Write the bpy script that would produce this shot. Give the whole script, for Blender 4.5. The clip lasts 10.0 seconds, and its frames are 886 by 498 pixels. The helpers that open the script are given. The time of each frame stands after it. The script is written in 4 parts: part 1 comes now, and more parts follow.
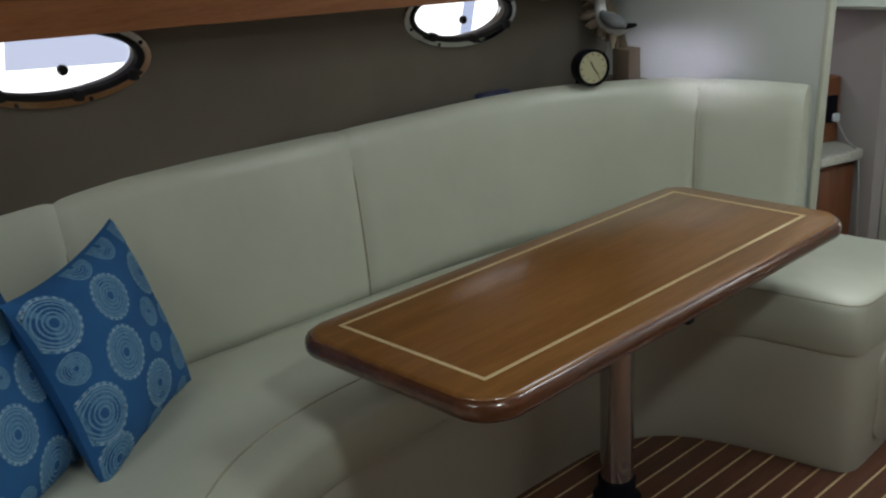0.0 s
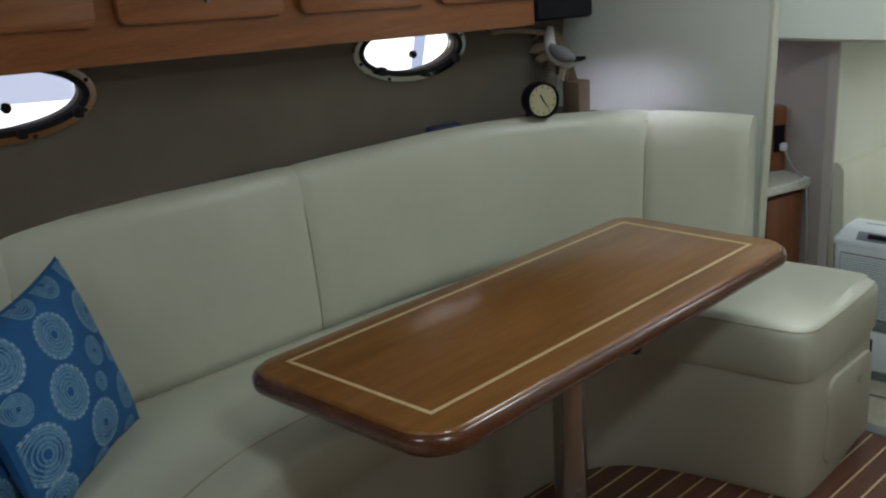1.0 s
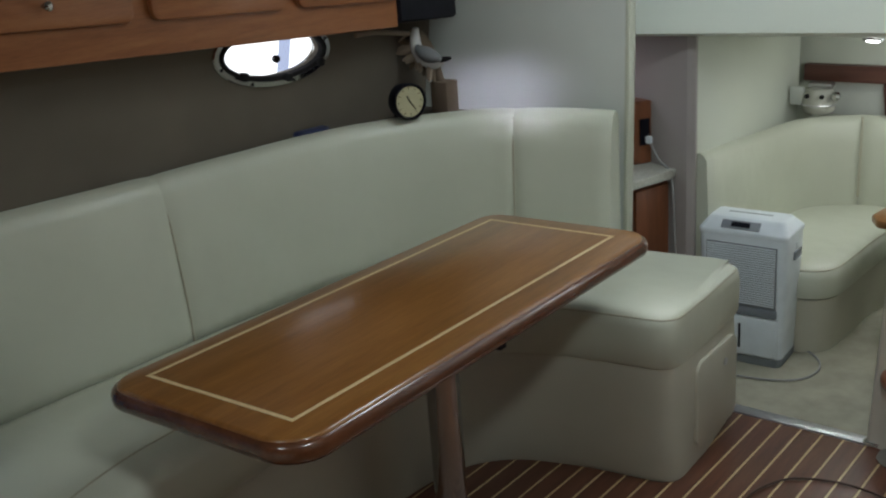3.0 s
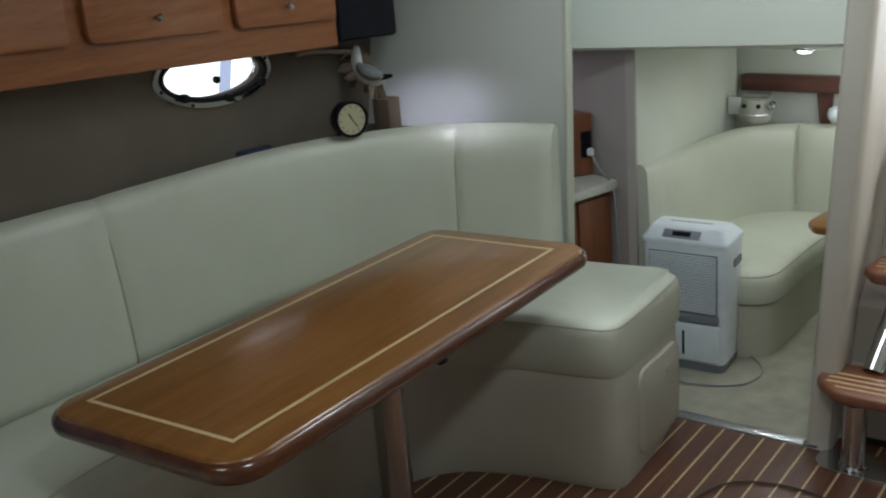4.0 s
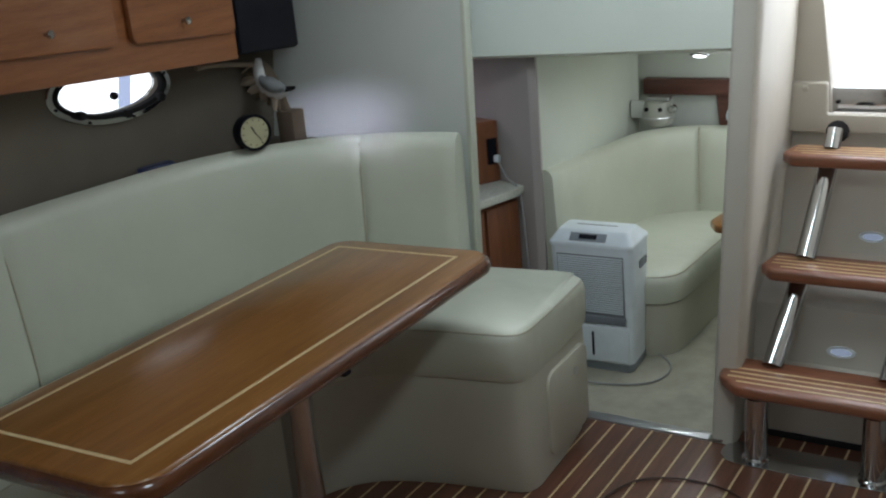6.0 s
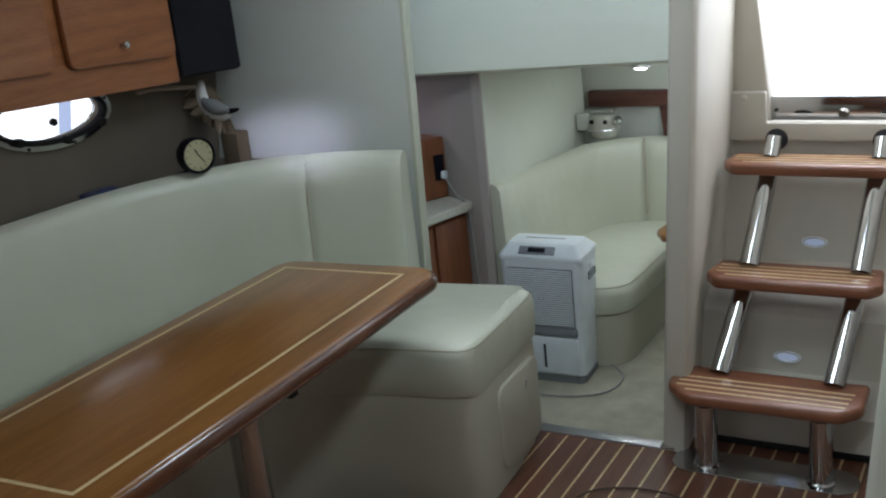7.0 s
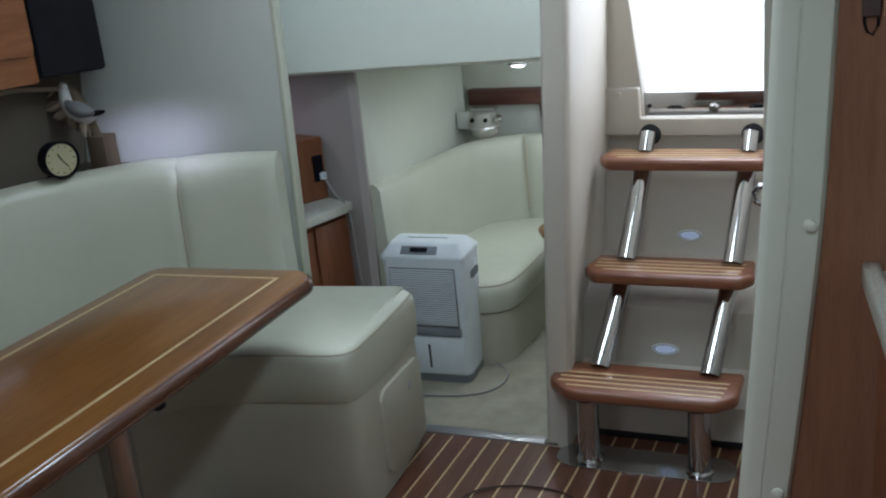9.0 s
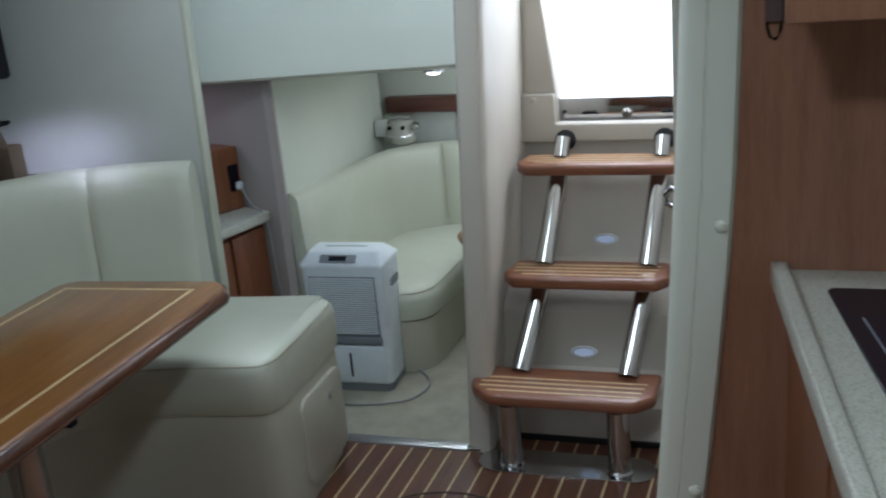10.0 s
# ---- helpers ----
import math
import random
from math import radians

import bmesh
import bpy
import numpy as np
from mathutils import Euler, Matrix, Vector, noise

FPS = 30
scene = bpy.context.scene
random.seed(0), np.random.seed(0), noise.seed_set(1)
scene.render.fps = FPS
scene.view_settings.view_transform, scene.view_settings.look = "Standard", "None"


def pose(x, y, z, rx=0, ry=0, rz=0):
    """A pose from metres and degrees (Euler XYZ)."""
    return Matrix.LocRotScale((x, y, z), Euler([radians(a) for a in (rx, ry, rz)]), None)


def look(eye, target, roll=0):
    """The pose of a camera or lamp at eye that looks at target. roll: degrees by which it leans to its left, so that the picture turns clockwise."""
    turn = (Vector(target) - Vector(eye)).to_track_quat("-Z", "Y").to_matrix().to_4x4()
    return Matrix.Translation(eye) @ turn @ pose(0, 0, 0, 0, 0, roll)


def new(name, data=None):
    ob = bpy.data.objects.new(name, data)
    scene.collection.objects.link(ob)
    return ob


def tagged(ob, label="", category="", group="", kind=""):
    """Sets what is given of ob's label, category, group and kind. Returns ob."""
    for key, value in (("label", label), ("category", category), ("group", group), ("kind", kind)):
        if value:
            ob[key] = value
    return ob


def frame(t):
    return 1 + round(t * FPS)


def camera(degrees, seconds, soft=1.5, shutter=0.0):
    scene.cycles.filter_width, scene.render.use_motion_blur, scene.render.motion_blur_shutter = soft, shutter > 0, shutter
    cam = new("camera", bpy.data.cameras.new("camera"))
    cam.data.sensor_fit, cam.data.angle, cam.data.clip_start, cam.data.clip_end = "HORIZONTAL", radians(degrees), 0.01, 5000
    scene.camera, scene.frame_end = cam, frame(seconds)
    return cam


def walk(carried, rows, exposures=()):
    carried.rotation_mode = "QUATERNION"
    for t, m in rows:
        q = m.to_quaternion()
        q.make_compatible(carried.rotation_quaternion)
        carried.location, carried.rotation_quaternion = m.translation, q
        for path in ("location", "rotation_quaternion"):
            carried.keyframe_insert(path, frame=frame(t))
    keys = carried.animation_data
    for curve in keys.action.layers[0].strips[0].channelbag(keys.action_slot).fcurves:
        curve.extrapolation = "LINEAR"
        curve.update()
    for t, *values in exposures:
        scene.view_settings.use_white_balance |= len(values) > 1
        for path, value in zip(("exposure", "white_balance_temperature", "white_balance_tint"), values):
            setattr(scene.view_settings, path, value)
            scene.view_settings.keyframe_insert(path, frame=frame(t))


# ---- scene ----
cam = camera(46.0, 10.0, soft=2.1, shutter=0.5)
PATH = [
    (0, (1.0959, -1.1301, 1.5260), (-0.2717, 0.1493, 0.8240), -3.57),
    (0.5, (1.1102, -1.1162, 1.5282), (-0.2363, 0.1965, 0.8471), -3.53),
    (1, (1.1249, -1.1060, 1.5301), (-0.2087, 0.2353, 0.8802), -3.66),
    (1.5, (1.1375, -1.0905, 1.5280), (-0.1632, 0.2872, 0.8875), -3.93),
    (2, (1.1492, -1.0717, 1.5223), (-0.1021, 0.3426, 0.8635), -4.20),
    (2.5, (1.1615, -1.0613, 1.5219), (-0.0541, 0.3809, 0.8568), -4.16),
    (4, (1.2258, -1.0511, 1.5412), (0.0990, 0.4706, 0.8973), -4.77),
    (4.5, (1.2398, -1.0451, 1.5431), (0.1525, 0.5045, 0.8978), -5.07),
    (5, (1.2476, -1.0405, 1.5427), (0.1834, 0.5246, 0.8965), -5.21),
    (5.5, (1.2582, -1.0338, 1.5448), (0.2218, 0.5475, 0.8927), -4.89),
    (7, (1.3055, -1.0171, 1.5496), (0.3622, 0.6330, 0.9270), -6.15),
    (7.5, (1.3066, -0.9947, 1.5418), (0.4213, 0.6805, 0.9015), -5.24),
    (8, (1.3093, -0.9741, 1.5346), (0.4798, 0.7215, 0.8736), -4.88),
    (8.5, (1.3175, -0.9666, 1.5313), (0.5329, 0.7519, 0.8746), -5.19),
    (9, (1.3292, -0.9652, 1.5308), (0.5671, 0.7697, 0.8909), -5.70),
    (9.5, (1.3354, -0.9632, 1.5272), (0.6189, 0.7932, 0.8936), -6.12),
    (10, (1.3360, -0.9587, 1.5246), (0.7134, 0.8316, 0.8866), -5.32),
]
walk(cam, [(t, look(eye, target, roll)) for t, eye, target, roll in PATH],
     [(0, 0.0, 6240, 9), (2.5, 0.0, 6180, 8), (5, -0.02, 5960, 8), (8.5, -0.02, 5700, 9), (10, 0.03, 5560, 9)])
# ---------------------------------------------------------------- world and light
world = bpy.data.worlds.new("sky")
scene.world = world
world.use_nodes = True
wn, wl = world.node_tree.nodes, world.node_tree.links
sky = wn.new("ShaderNodeTexSky")
sky.sky_type = "NISHITA"
sky.sun_disc = False
sky.sun_elevation = radians(48)
sky.sun_rotation = radians(200)
wl.new(sky.outputs[0], wn["Background"].inputs[0])
wn["Background"].inputs[1].default_value = 0.12


def area(name, m, sx, sy, watts, colour, spread=180):
    d = bpy.data.lights.new(name, "AREA")
    d.shape, d.size, d.size_y, d.energy, d.color, d.spread = "RECTANGLE", sx, sy, watts, colour, radians(spread)
    ob = new(name, d)
    ob.matrix_world = m
    return ob


sun_data = bpy.data.lights.new("sun", "SUN")
sun_data.energy, sun_data.angle, sun_data.color = 1.2, radians(12), (1.0, 0.97, 0.92)
new("sun", sun_data).matrix_world = look((0, 0, 10), (0.6, -1.4, 8.0))
# daylight in the companionway opening, then lamps added for three unseen overhead hatches
area("hatch_daylight", look((0.86, 2.43, 1.32), (0.86, 0.4, 0.62)), 0.50, 0.85, 14.0, (1.0, 0.98, 0.97))
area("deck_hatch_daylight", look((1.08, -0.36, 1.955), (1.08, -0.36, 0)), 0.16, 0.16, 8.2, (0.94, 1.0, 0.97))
area("forward_hatch_daylight", look((0.10, -1.55, 1.955), (0.0, -1.3, 0)), 0.42, 0.42, 6.5, (0.95, 1.0, 0.97))
area("midship_hatch_daylight", look((0.30, 1.12, 1.950), (0.25, 1.35, 0.9)), 0.7, 0.30, 8.8, (0.92, 1.0, 0.98))
# narrow added beam that makes the pale patch on the bulkhead
area("galley_port_daylight", look((2.12, -0.10, 1.45), (-0.69, 1.57, 0.900)), 0.16, 0.06, 0.12, (0.88, 0.80, 1.0), 5)
area("aft_downlight", look((0.2, 2.375, 0.945), (0.2, 2.375, 0)), 0.04, 0.04, 1.1, (1.0, 1.0, 0.95))
# extra lamp without a fixture, added to lift the inner aft cabin
area("aft_downlight_inner", look((0.42, 2.75, 0.940), (0.30, 2.70, 0)), 0.04, 0.04, 0.8, (1.0, 1.0, 0.95))
# lilac lamp without a fixture, added to brighten the aft side
area("aft_side_light", look((-0.75, 1.90, 0.98), (-0.6, 2.0, 0)), 0.10, 0.04, 0.4, (0.95, 0.88, 1.0))


# ---------------------------------------------------------------- materials
def nodes_of(name):
    m = bpy.data.materials.new(name)
    m.use_nodes = True
    return m, m.node_tree.nodes, m.node_tree.links, m.node_tree.nodes["Principled BSDF"]


def coords(n, l, scale=(1, 1, 1), kind="Object"):
    tc, mp = n.new("ShaderNodeTexCoord"), n.new("ShaderNodeMapping")
    mp.inputs["Scale"].default_value = scale
    l.new(tc.outputs[kind], mp.inputs[0])
    return mp.outputs[0]


def noise_tex(n, l, vec, scale, detail=4.0, rough=0.55):
    t = n.new("ShaderNodeTexNoise")
    t.inputs["Scale"].default_value, t.inputs["Detail"].default_value, t.inputs["Roughness"].default_value = scale, detail, rough
    l.new(vec, t.inputs["Vector"])
    return t.outputs[0]


def ramp(n, l, fac, stops):
    r = n.new("ShaderNodeValToRGB")
    r.color_ramp.elements[0].position, r.color_ramp.elements[0].color = stops[0][0], (*stops[0][1], 1)
    r.color_ramp.elements[1].position, r.color_ramp.elements[1].color = stops[-1][0], (*stops[-1][1], 1)
    for p, c in stops[1:-1]:
        r.color_ramp.elements.new(p).color = (*c, 1)
    l.new(fac, r.inputs[0])
    return r.outputs[0]


def bump(n, l, height, strength, distance=0.002, after=None):
    b = n.new("ShaderNodeBump")
    b.inputs["Strength"].default_value, b.inputs["Distance"].default_value = strength, distance
    l.new(height, b.inputs["Height"])
    if after:
        l.new(after, b.inputs["Normal"])
    return b.outputs[0]


def soft_surface(name, dark, light, rough, grain=260, grain_strength=0.12, cloud=3.0, coat=0.0, folds=0.0):
    m, n, l, p = nodes_of(name)
    v = coords(n, l)
    l.new(ramp(n, l, noise_tex(n, l, v, cloud, 3), [(0.3, dark), (0.7, light)]), p.inputs["Base Color"])
    r = n.new("ShaderNodeMapRange")
    r.inputs[3].default_value, r.inputs[4].default_value = rough - 0.07, rough + 0.08
    l.new(noise_tex(n, l, v, 9, 3), r.inputs[0])
    l.new(r.outputs[0], p.inputs["Roughness"])
    b = bump(n, l, noise_tex(n, l, v, grain, 2), grain_strength, 0.001)
    if folds:
        b = bump(n, l, noise_tex(n, l, v, 7, 2), folds, 0.02, b)
    l.new(b, p.inputs["Normal"])
    p.inputs["Coat Weight"].default_value = coat
    return m


def wood(name, dark, mid, light, rough, stretch=(9, 0.7, 9), coat=0.0, scale=5.0, per_piece=False):
    m, n, l, p = nodes_of(name)
    v = coords(n, l, stretch)
    if per_piece:
        oi, ad = n.new("ShaderNodeObjectInfo"), n.new("ShaderNodeVectorMath")
        ad.operation = "MULTIPLY_ADD"
        ad.inputs[1].default_value = ad.inputs[2].default_value = (1, 1, 1)
        sc = n.new("ShaderNodeMath")
        sc.operation = "MULTIPLY"
        sc.inputs[1].default_value = 40.0
        l.new(oi.outputs["Random"], sc.inputs[0])
        l.new(v, ad.inputs[0])
        l.new(sc.outputs[0], ad.inputs[2])
        v = ad.outputs[0]
    broad, fine = noise_tex(n, l, v, scale, 5, 0.6), noise_tex(n, l, v, scale * 9, 4, 0.65)
    mx = n.new("ShaderNodeMix")
    mx.inputs[0].default_value = 0.35
    l.new(broad, mx.inputs[2])
    l.new(fine, mx.inputs[3])
    l.new(ramp(n, l, mx.outputs[0], [(0.33, dark), (0.5, mid), (0.68, light)]), p.inputs["Base Color"])
    p.inputs["Roughness"].default_value = rough
    p.inputs["Coat Weight"].default_value, p.inputs["Coat Roughness"].default_value = coat, 0.16
    l.new(bump(n, l, fine, 0.05, 0.001), p.inputs["Normal"])
    return m


def plain(name, colour, rough, metal=0.0, wear=0.0, spec=0.5):
    m, n, l, p = nodes_of(name)
    p.inputs["Specular IOR Level"].default_value = spec
    p.inputs["Roughness"].default_value, p.inputs["Metallic"].default_value = rough, metal
    v = coords(n, l)
    l.new(ramp(n, l, noise_tex(n, l, v, 14, 4), [(0.3, tuple(c * 0.9 for c in colour)), (0.7, colour)]), p.inputs["Base Color"])
    r = n.new("ShaderNodeMapRange")
    r.inputs[3].default_value, r.inputs[4].default_value = max(rough - 0.04, 0.02), rough + 0.06 + wear
    l.new(noise_tex(n, l, v, 40, 4), r.inputs[0])
    l.new(r.outputs[0], p.inputs["Roughness"])
    return m


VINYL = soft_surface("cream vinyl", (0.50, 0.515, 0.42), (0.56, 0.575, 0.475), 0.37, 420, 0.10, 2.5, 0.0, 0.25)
# same vinyl as the seats, with the shade below them put into the colour
VINYL_SHADED = soft_surface("cream vinyl shaded", (0.45, 0.435, 0.355), (0.51, 0.495, 0.405), 0.48, 420, 0.10, 2.5, 0.0, 0.2)
PIPING = soft_surface("piping", (0.38, 0.36, 0.27), (0.44, 0.42, 0.32), 0.5)
HEADLINER = soft_surface("padded liner", (0.60, 0.625, 0.55), (0.66, 0.685, 0.60), 0.5, 380, 0.10, 2.0, 0.0, 0.2)
STAIR_LINER = soft_surface("beige moulding", (0.50, 0.47, 0.41), (0.56, 0.53, 0.465), 0.5, 300, 0.08, 3)
FABRIC = soft_surface("taupe fabric", (0.120, 0.101, 0.078), (0.150, 0.128, 0.100), 0.85, 600, 0.35, 3)
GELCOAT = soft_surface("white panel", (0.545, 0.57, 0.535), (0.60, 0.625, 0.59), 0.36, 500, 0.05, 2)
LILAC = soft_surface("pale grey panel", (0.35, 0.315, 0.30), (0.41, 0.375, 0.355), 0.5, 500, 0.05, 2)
CARPET = soft_surface("carpet", (0.30, 0.29, 0.22), (0.40, 0.38, 0.30), 0.95, 700, 0.8, 12)
DARK_CHERRY = wood("dark cherry trim", (0.075, 0.028, 0.020), (0.105, 0.040, 0.028), (0.14, 0.055, 0.038), 0.45, (0.8, 9, 9), 0.1)
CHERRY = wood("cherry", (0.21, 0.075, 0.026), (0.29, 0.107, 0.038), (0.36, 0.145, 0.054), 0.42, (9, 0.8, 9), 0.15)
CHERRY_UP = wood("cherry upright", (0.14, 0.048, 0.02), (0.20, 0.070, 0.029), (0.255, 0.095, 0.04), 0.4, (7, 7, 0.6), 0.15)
# less red cherry, its colour lightened to carry light on the galley end
CHERRY_LIT = wood("cherry lit", (0.225, 0.105, 0.060), (0.295, 0.140, 0.082), (0.36, 0.18, 0.110), 0.4, (7, 7, 0.6), 0.15)
SOFFIT = soft_surface("white padded liner", (0.74, 0.775, 0.68), (0.80, 0.83, 0.735), 0.42, 380, 0.10, 2.0, 0.0, 0.2)
TABLE_WOOD = wood("varnished cherry", (0.155, 0.064, 0.014), (0.225, 0.098, 0.024), (0.30, 0.140, 0.040), 0.28, (8, 0.7, 8), 0.5, 3.0)
TABLE_RIM = wood("dark varnished rim", (0.060, 0.022, 0.010), (0.095, 0.034, 0.015), (0.135, 0.050, 0.022), 0.22, (6, 1.5, 6), 0.6, 3.0)
TREAD = wood("tread teak", (0.14, 0.05, 0.025), (0.21, 0.078, 0.038), (0.27, 0.11, 0.055), 0.35, (0.8, 9, 9), 0.3)
PLANK = wood("sole plank", (0.075, 0.029, 0.017), (0.112, 0.043, 0.025), (0.155, 0.062, 0.035), 0.30, (10, 0.9, 10), 0.3, 5.0, True)
HOLLY = wood("holly strip", (0.50, 0.37, 0.19), (0.60, 0.46, 0.25), (0.68, 0.54, 0.32), 0.4, (10, 1, 10), 0.2)
CHROME = plain("polished steel", (0.54, 0.54, 0.55), 0.08, 1.0, 0.05)
STEEL = plain("brushed steel", (0.55, 0.55, 0.56), 0.3, 1.0, 0.1)
BLACK = plain("black plastic", (0.005, 0.005, 0.010), 0.6, spec=0.15)
GRILLE = soft_surface("black grille cloth", (0.004, 0.004, 0.008), (0.007, 0.007, 0.013), 0.95, 900, 0.5, 20)
RUBBER = plain("black rubber", (0.012, 0.011, 0.012), 0.75, spec=0.25)
GLASS_TOP = plain("black glass", (0.012, 0.012, 0.022), 0.08)
WHITE_PLASTIC = plain("white plastic", (0.76, 0.82, 0.87), 0.3)
GREY_PLASTIC = plain("grey plastic", (0.22, 0.24, 0.27), 0.45)
GREY_LIGHT = plain("vent grey", (0.20, 0.22, 0.24), 0.5)
CABLE = plain("grey cable", (0.32, 0.32, 0.31), 0.5)
BRACKET = plain("brown bracket plastic", (0.11, 0.075, 0.07), 0.45)
CORD = plain("brown cord", (0.06, 0.03, 0.02), 0.5)
BLUE = soft_surface("blue cotton", (0.014, 0.095, 0.27), (0.022, 0.13, 0.335), 0.85, 900, 0.5, 5, 0.0, 0.3)
STITCH_FILL = soft_surface("mid blue weave", (0.045, 0.165, 0.34), (0.11, 0.27, 0.46), 0.85, 900, 0.6, 90)
STITCH = soft_surface("pale blue stitching", (0.10, 0.25, 0.44), (0.21, 0.38, 0.56), 0.85, 900, 0.6, 110)
STITCH_LIGHT = soft_surface("white stitching", (0.16, 0.32, 0.50), (0.34, 0.49, 0.64), 0.85, 900, 0.6, 110)
DIAL = plain("clock dial", (0.46, 0.43, 0.27), 0.5)
BROWN_BASE = plain("driftwood", (0.13, 0.095, 0.062), 0.8)
FAN_GREY = plain("fan grey", (0.40, 0.40, 0.35), 0.45)
SHELL = plain("pale driftwood", (0.36, 0.29, 0.22), 0.8)
GULL_WHITE = plain("gull white", (0.75, 0.75, 0.74), 0.6)
GULL_GREY = plain("gull grey", (0.23, 0.24, 0.25), 0.6)


def speckled(name):
    m, n, l, p = nodes_of(name)
    v = coords(n, l)
    vo = n.new("ShaderNodeTexVoronoi")
    vo.inputs["Scale"].default_value = 260
    l.new(v, vo.inputs["Vector"])
    l.new(ramp(n, l, vo.outputs["Color"], [(0.15, (0.41, 0.41, 0.35)), (0.4, (0.51, 0.51, 0.44)), (0.9, (0.585, 0.585, 0.52))]), p.inputs["Base Color"])
    p.inputs["Roughness"].default_value = 0.3
    return m


COUNTER = speckled("speckled counter")


def glass(name):
    m, n, l, p = nodes_of(name)
    p.inputs["Transmission Weight"].default_value, p.inputs["Roughness"].default_value, p.inputs["IOR"].default_value = 1.0, 0.02, 1.3
    return m


CLEAR = glass("clear pane")


def glow(name, colour, strength):
    m = bpy.data.materials.new(name)
    m.use_nodes = True
    n, l = m.node_tree.nodes, m.node_tree.links
    n.remove(n["Principled BSDF"])
    e = n.new("ShaderNodeEmission")
    e.inputs[0].default_value, e.inputs[1].default_value = (*colour, 1), strength
    l.new(e.outputs[0], n["Material Output"].inputs[0])
    return m


DAY = glow("bright daylight", (1.0, 1.0, 1.0), 2.2)
DAY_BLUE = glow("bluish daylight", (0.66, 0.73, 1.0), 0.95)
DAY_PALE = glow("pale blue daylight", (0.76, 0.80, 1.0), 1.0)
LED = glow("led", (0.72, 0.80, 1.0), 0.33)
LAMP = glow("lamp lens", (1.0, 0.97, 0.92), 6.0)


# ---------------------------------------------------------------- building helpers
def thing(name, label, category, group="", kind="", at=(0, 0, 0)):
    ob = new(name)
    ob.location = at
    ob.empty_display_size = 0.05
    return tagged(ob, label, category, group, kind)


def part(name, bm, material, parent, label="", smooth=True):
    me = bpy.data.meshes.new(name)
    bmesh.ops.recalc_face_normals(bm, faces=bm.faces)
    bm.to_mesh(me)
    bm.free()
    me.materials.append(material)
    if smooth:
        for p in me.polygons:
            p.use_smooth = True
    ob = new(name, me)
    if smooth:
        me.set_sharp_from_angle(angle=radians(38))
    if parent is not None:
        ob.parent = parent
        ob.matrix_parent_inverse = Matrix.Translation(parent.location).inverted() if parent.parent is None else Matrix()
    if label:
        ob["label"] = label
    return ob


def solid(name, bm, material, label, category, group="", kind="", smooth=True):
    return tagged(part(name, bm, material, None, "", smooth), label, category, group, kind)


def box(x0, x1, y0, y1, z0, z1, r=0.0, seg=2, m=None):
    bm = bmesh.new()
    bmesh.ops.create_cube(bm, size=1)
    for v in bm.verts:
        v.co = Vector((x0 + (v.co.x + 0.5) * (x1 - x0), y0 + (v.co.y + 0.5) * (y1 - y0), z0 + (v.co.z + 0.5) * (z1 - z0)))
    if r:
        bmesh.ops.bevel(bm, geom=bm.edges[:], offset=r, segments=seg, profile=0.5, affect="EDGES")
    if m is not None:
        bm.transform(m)
    return bm


def prism(points, z0, z1, r=0.0, seg=2, m=None):
    """An upright body over a plan outline, its top and bottom edges rounded by r."""
    bm = bmesh.new()
    vs = [bm.verts.new((x, y, z0)) for x, y in points]
    f = bm.faces.new(vs)
    top = bmesh.ops.extrude_face_region(bm, geom=[f])
    for v in (g for g in top["geom"] if isinstance(g, bmesh.types.BMVert)):
        v.co.z = z1
    if r:
        flat = [e for e in bm.edges if abs(e.verts[0].co.z - e.verts[1].co.z) < 1e-6]
        bmesh.ops.bevel(bm, geom=flat, offset=r, segments=seg, profile=0.5, affect="EDGES")
    if m is not None:
        bm.transform(m)
    return bm


def rounded(points, r, n=6):
    """The outline with its corners rounded."""
    out = []
    k = len(points)
    for i in range(k):
        a, b, c = (Vector(points[(i + j) % k]) for j in (-1, 0, 1))
        u, w = (a - b).normalized(), (c - b).normalized()
        rr = r[i] if isinstance(r, (list, tuple)) else r
        half = u.angle(w) / 2
        d = rr / math.tan(half)
        o = b + (u + w).normalized() * (rr / math.sin(half))
        p, q = b + u * d - o, b + w * d - o
        for j in range(n + 1):
            v = p.lerp(q, j / n).normalized() * rr
            out.append(tuple(o + v))
    return out


def tube(points, radius, n=12, caps=True):
    """A round bar along a line of points."""
    bm = bmesh.new()
    pts = [Vector(p) for p in points]
    rings = []
    for i, p in enumerate(pts):
        d = (pts[min(i + 1, len(pts) - 1)] - pts[max(i - 1, 0)]).normalized()
        s = d.cross(Vector((0, 0, 1)) if abs(d.z) < 0.95 else Vector((1, 0, 0))).normalized()
        u = d.cross(s)
        rr = radius[i] if isinstance(radius, (list, tuple)) else radius
        rings.append([bm.verts.new(p + (s * math.cos(2 * math.pi * k / n) + u * math.sin(2 * math.pi * k / n)) * rr) for k in range(n)])
    for a, b in zip(rings, rings[1:]):
        for k in range(n):
            bm.faces.new((a[k], a[(k + 1) % n], b[(k + 1) % n], b[k]))
    if caps:
        bm.faces.new(rings[0])
        bm.faces.new(rings[-1])
    return bm


def lathe(profile, n=24, m=None):
    """A turned body about z from (radius, height) pairs."""
    bm = bmesh.new()
    rings = [[bm.verts.new((max(r, 1e-4) * math.cos(2 * math.pi * k / n), max(r, 1e-4) * math.sin(2 * math.pi * k / n), z)) for k in range(n)] for r, z in profile]
    for a, b in zip(rings, rings[1:]):
        for k in range(n):
            bm.faces.new((a[k], a[(k + 1) % n], b[(k + 1) % n], b[k]))
    bm.faces.new(rings[0])
    bm.faces.new(rings[-1])
    if m is not None:
        bm.transform(m)
    return bm


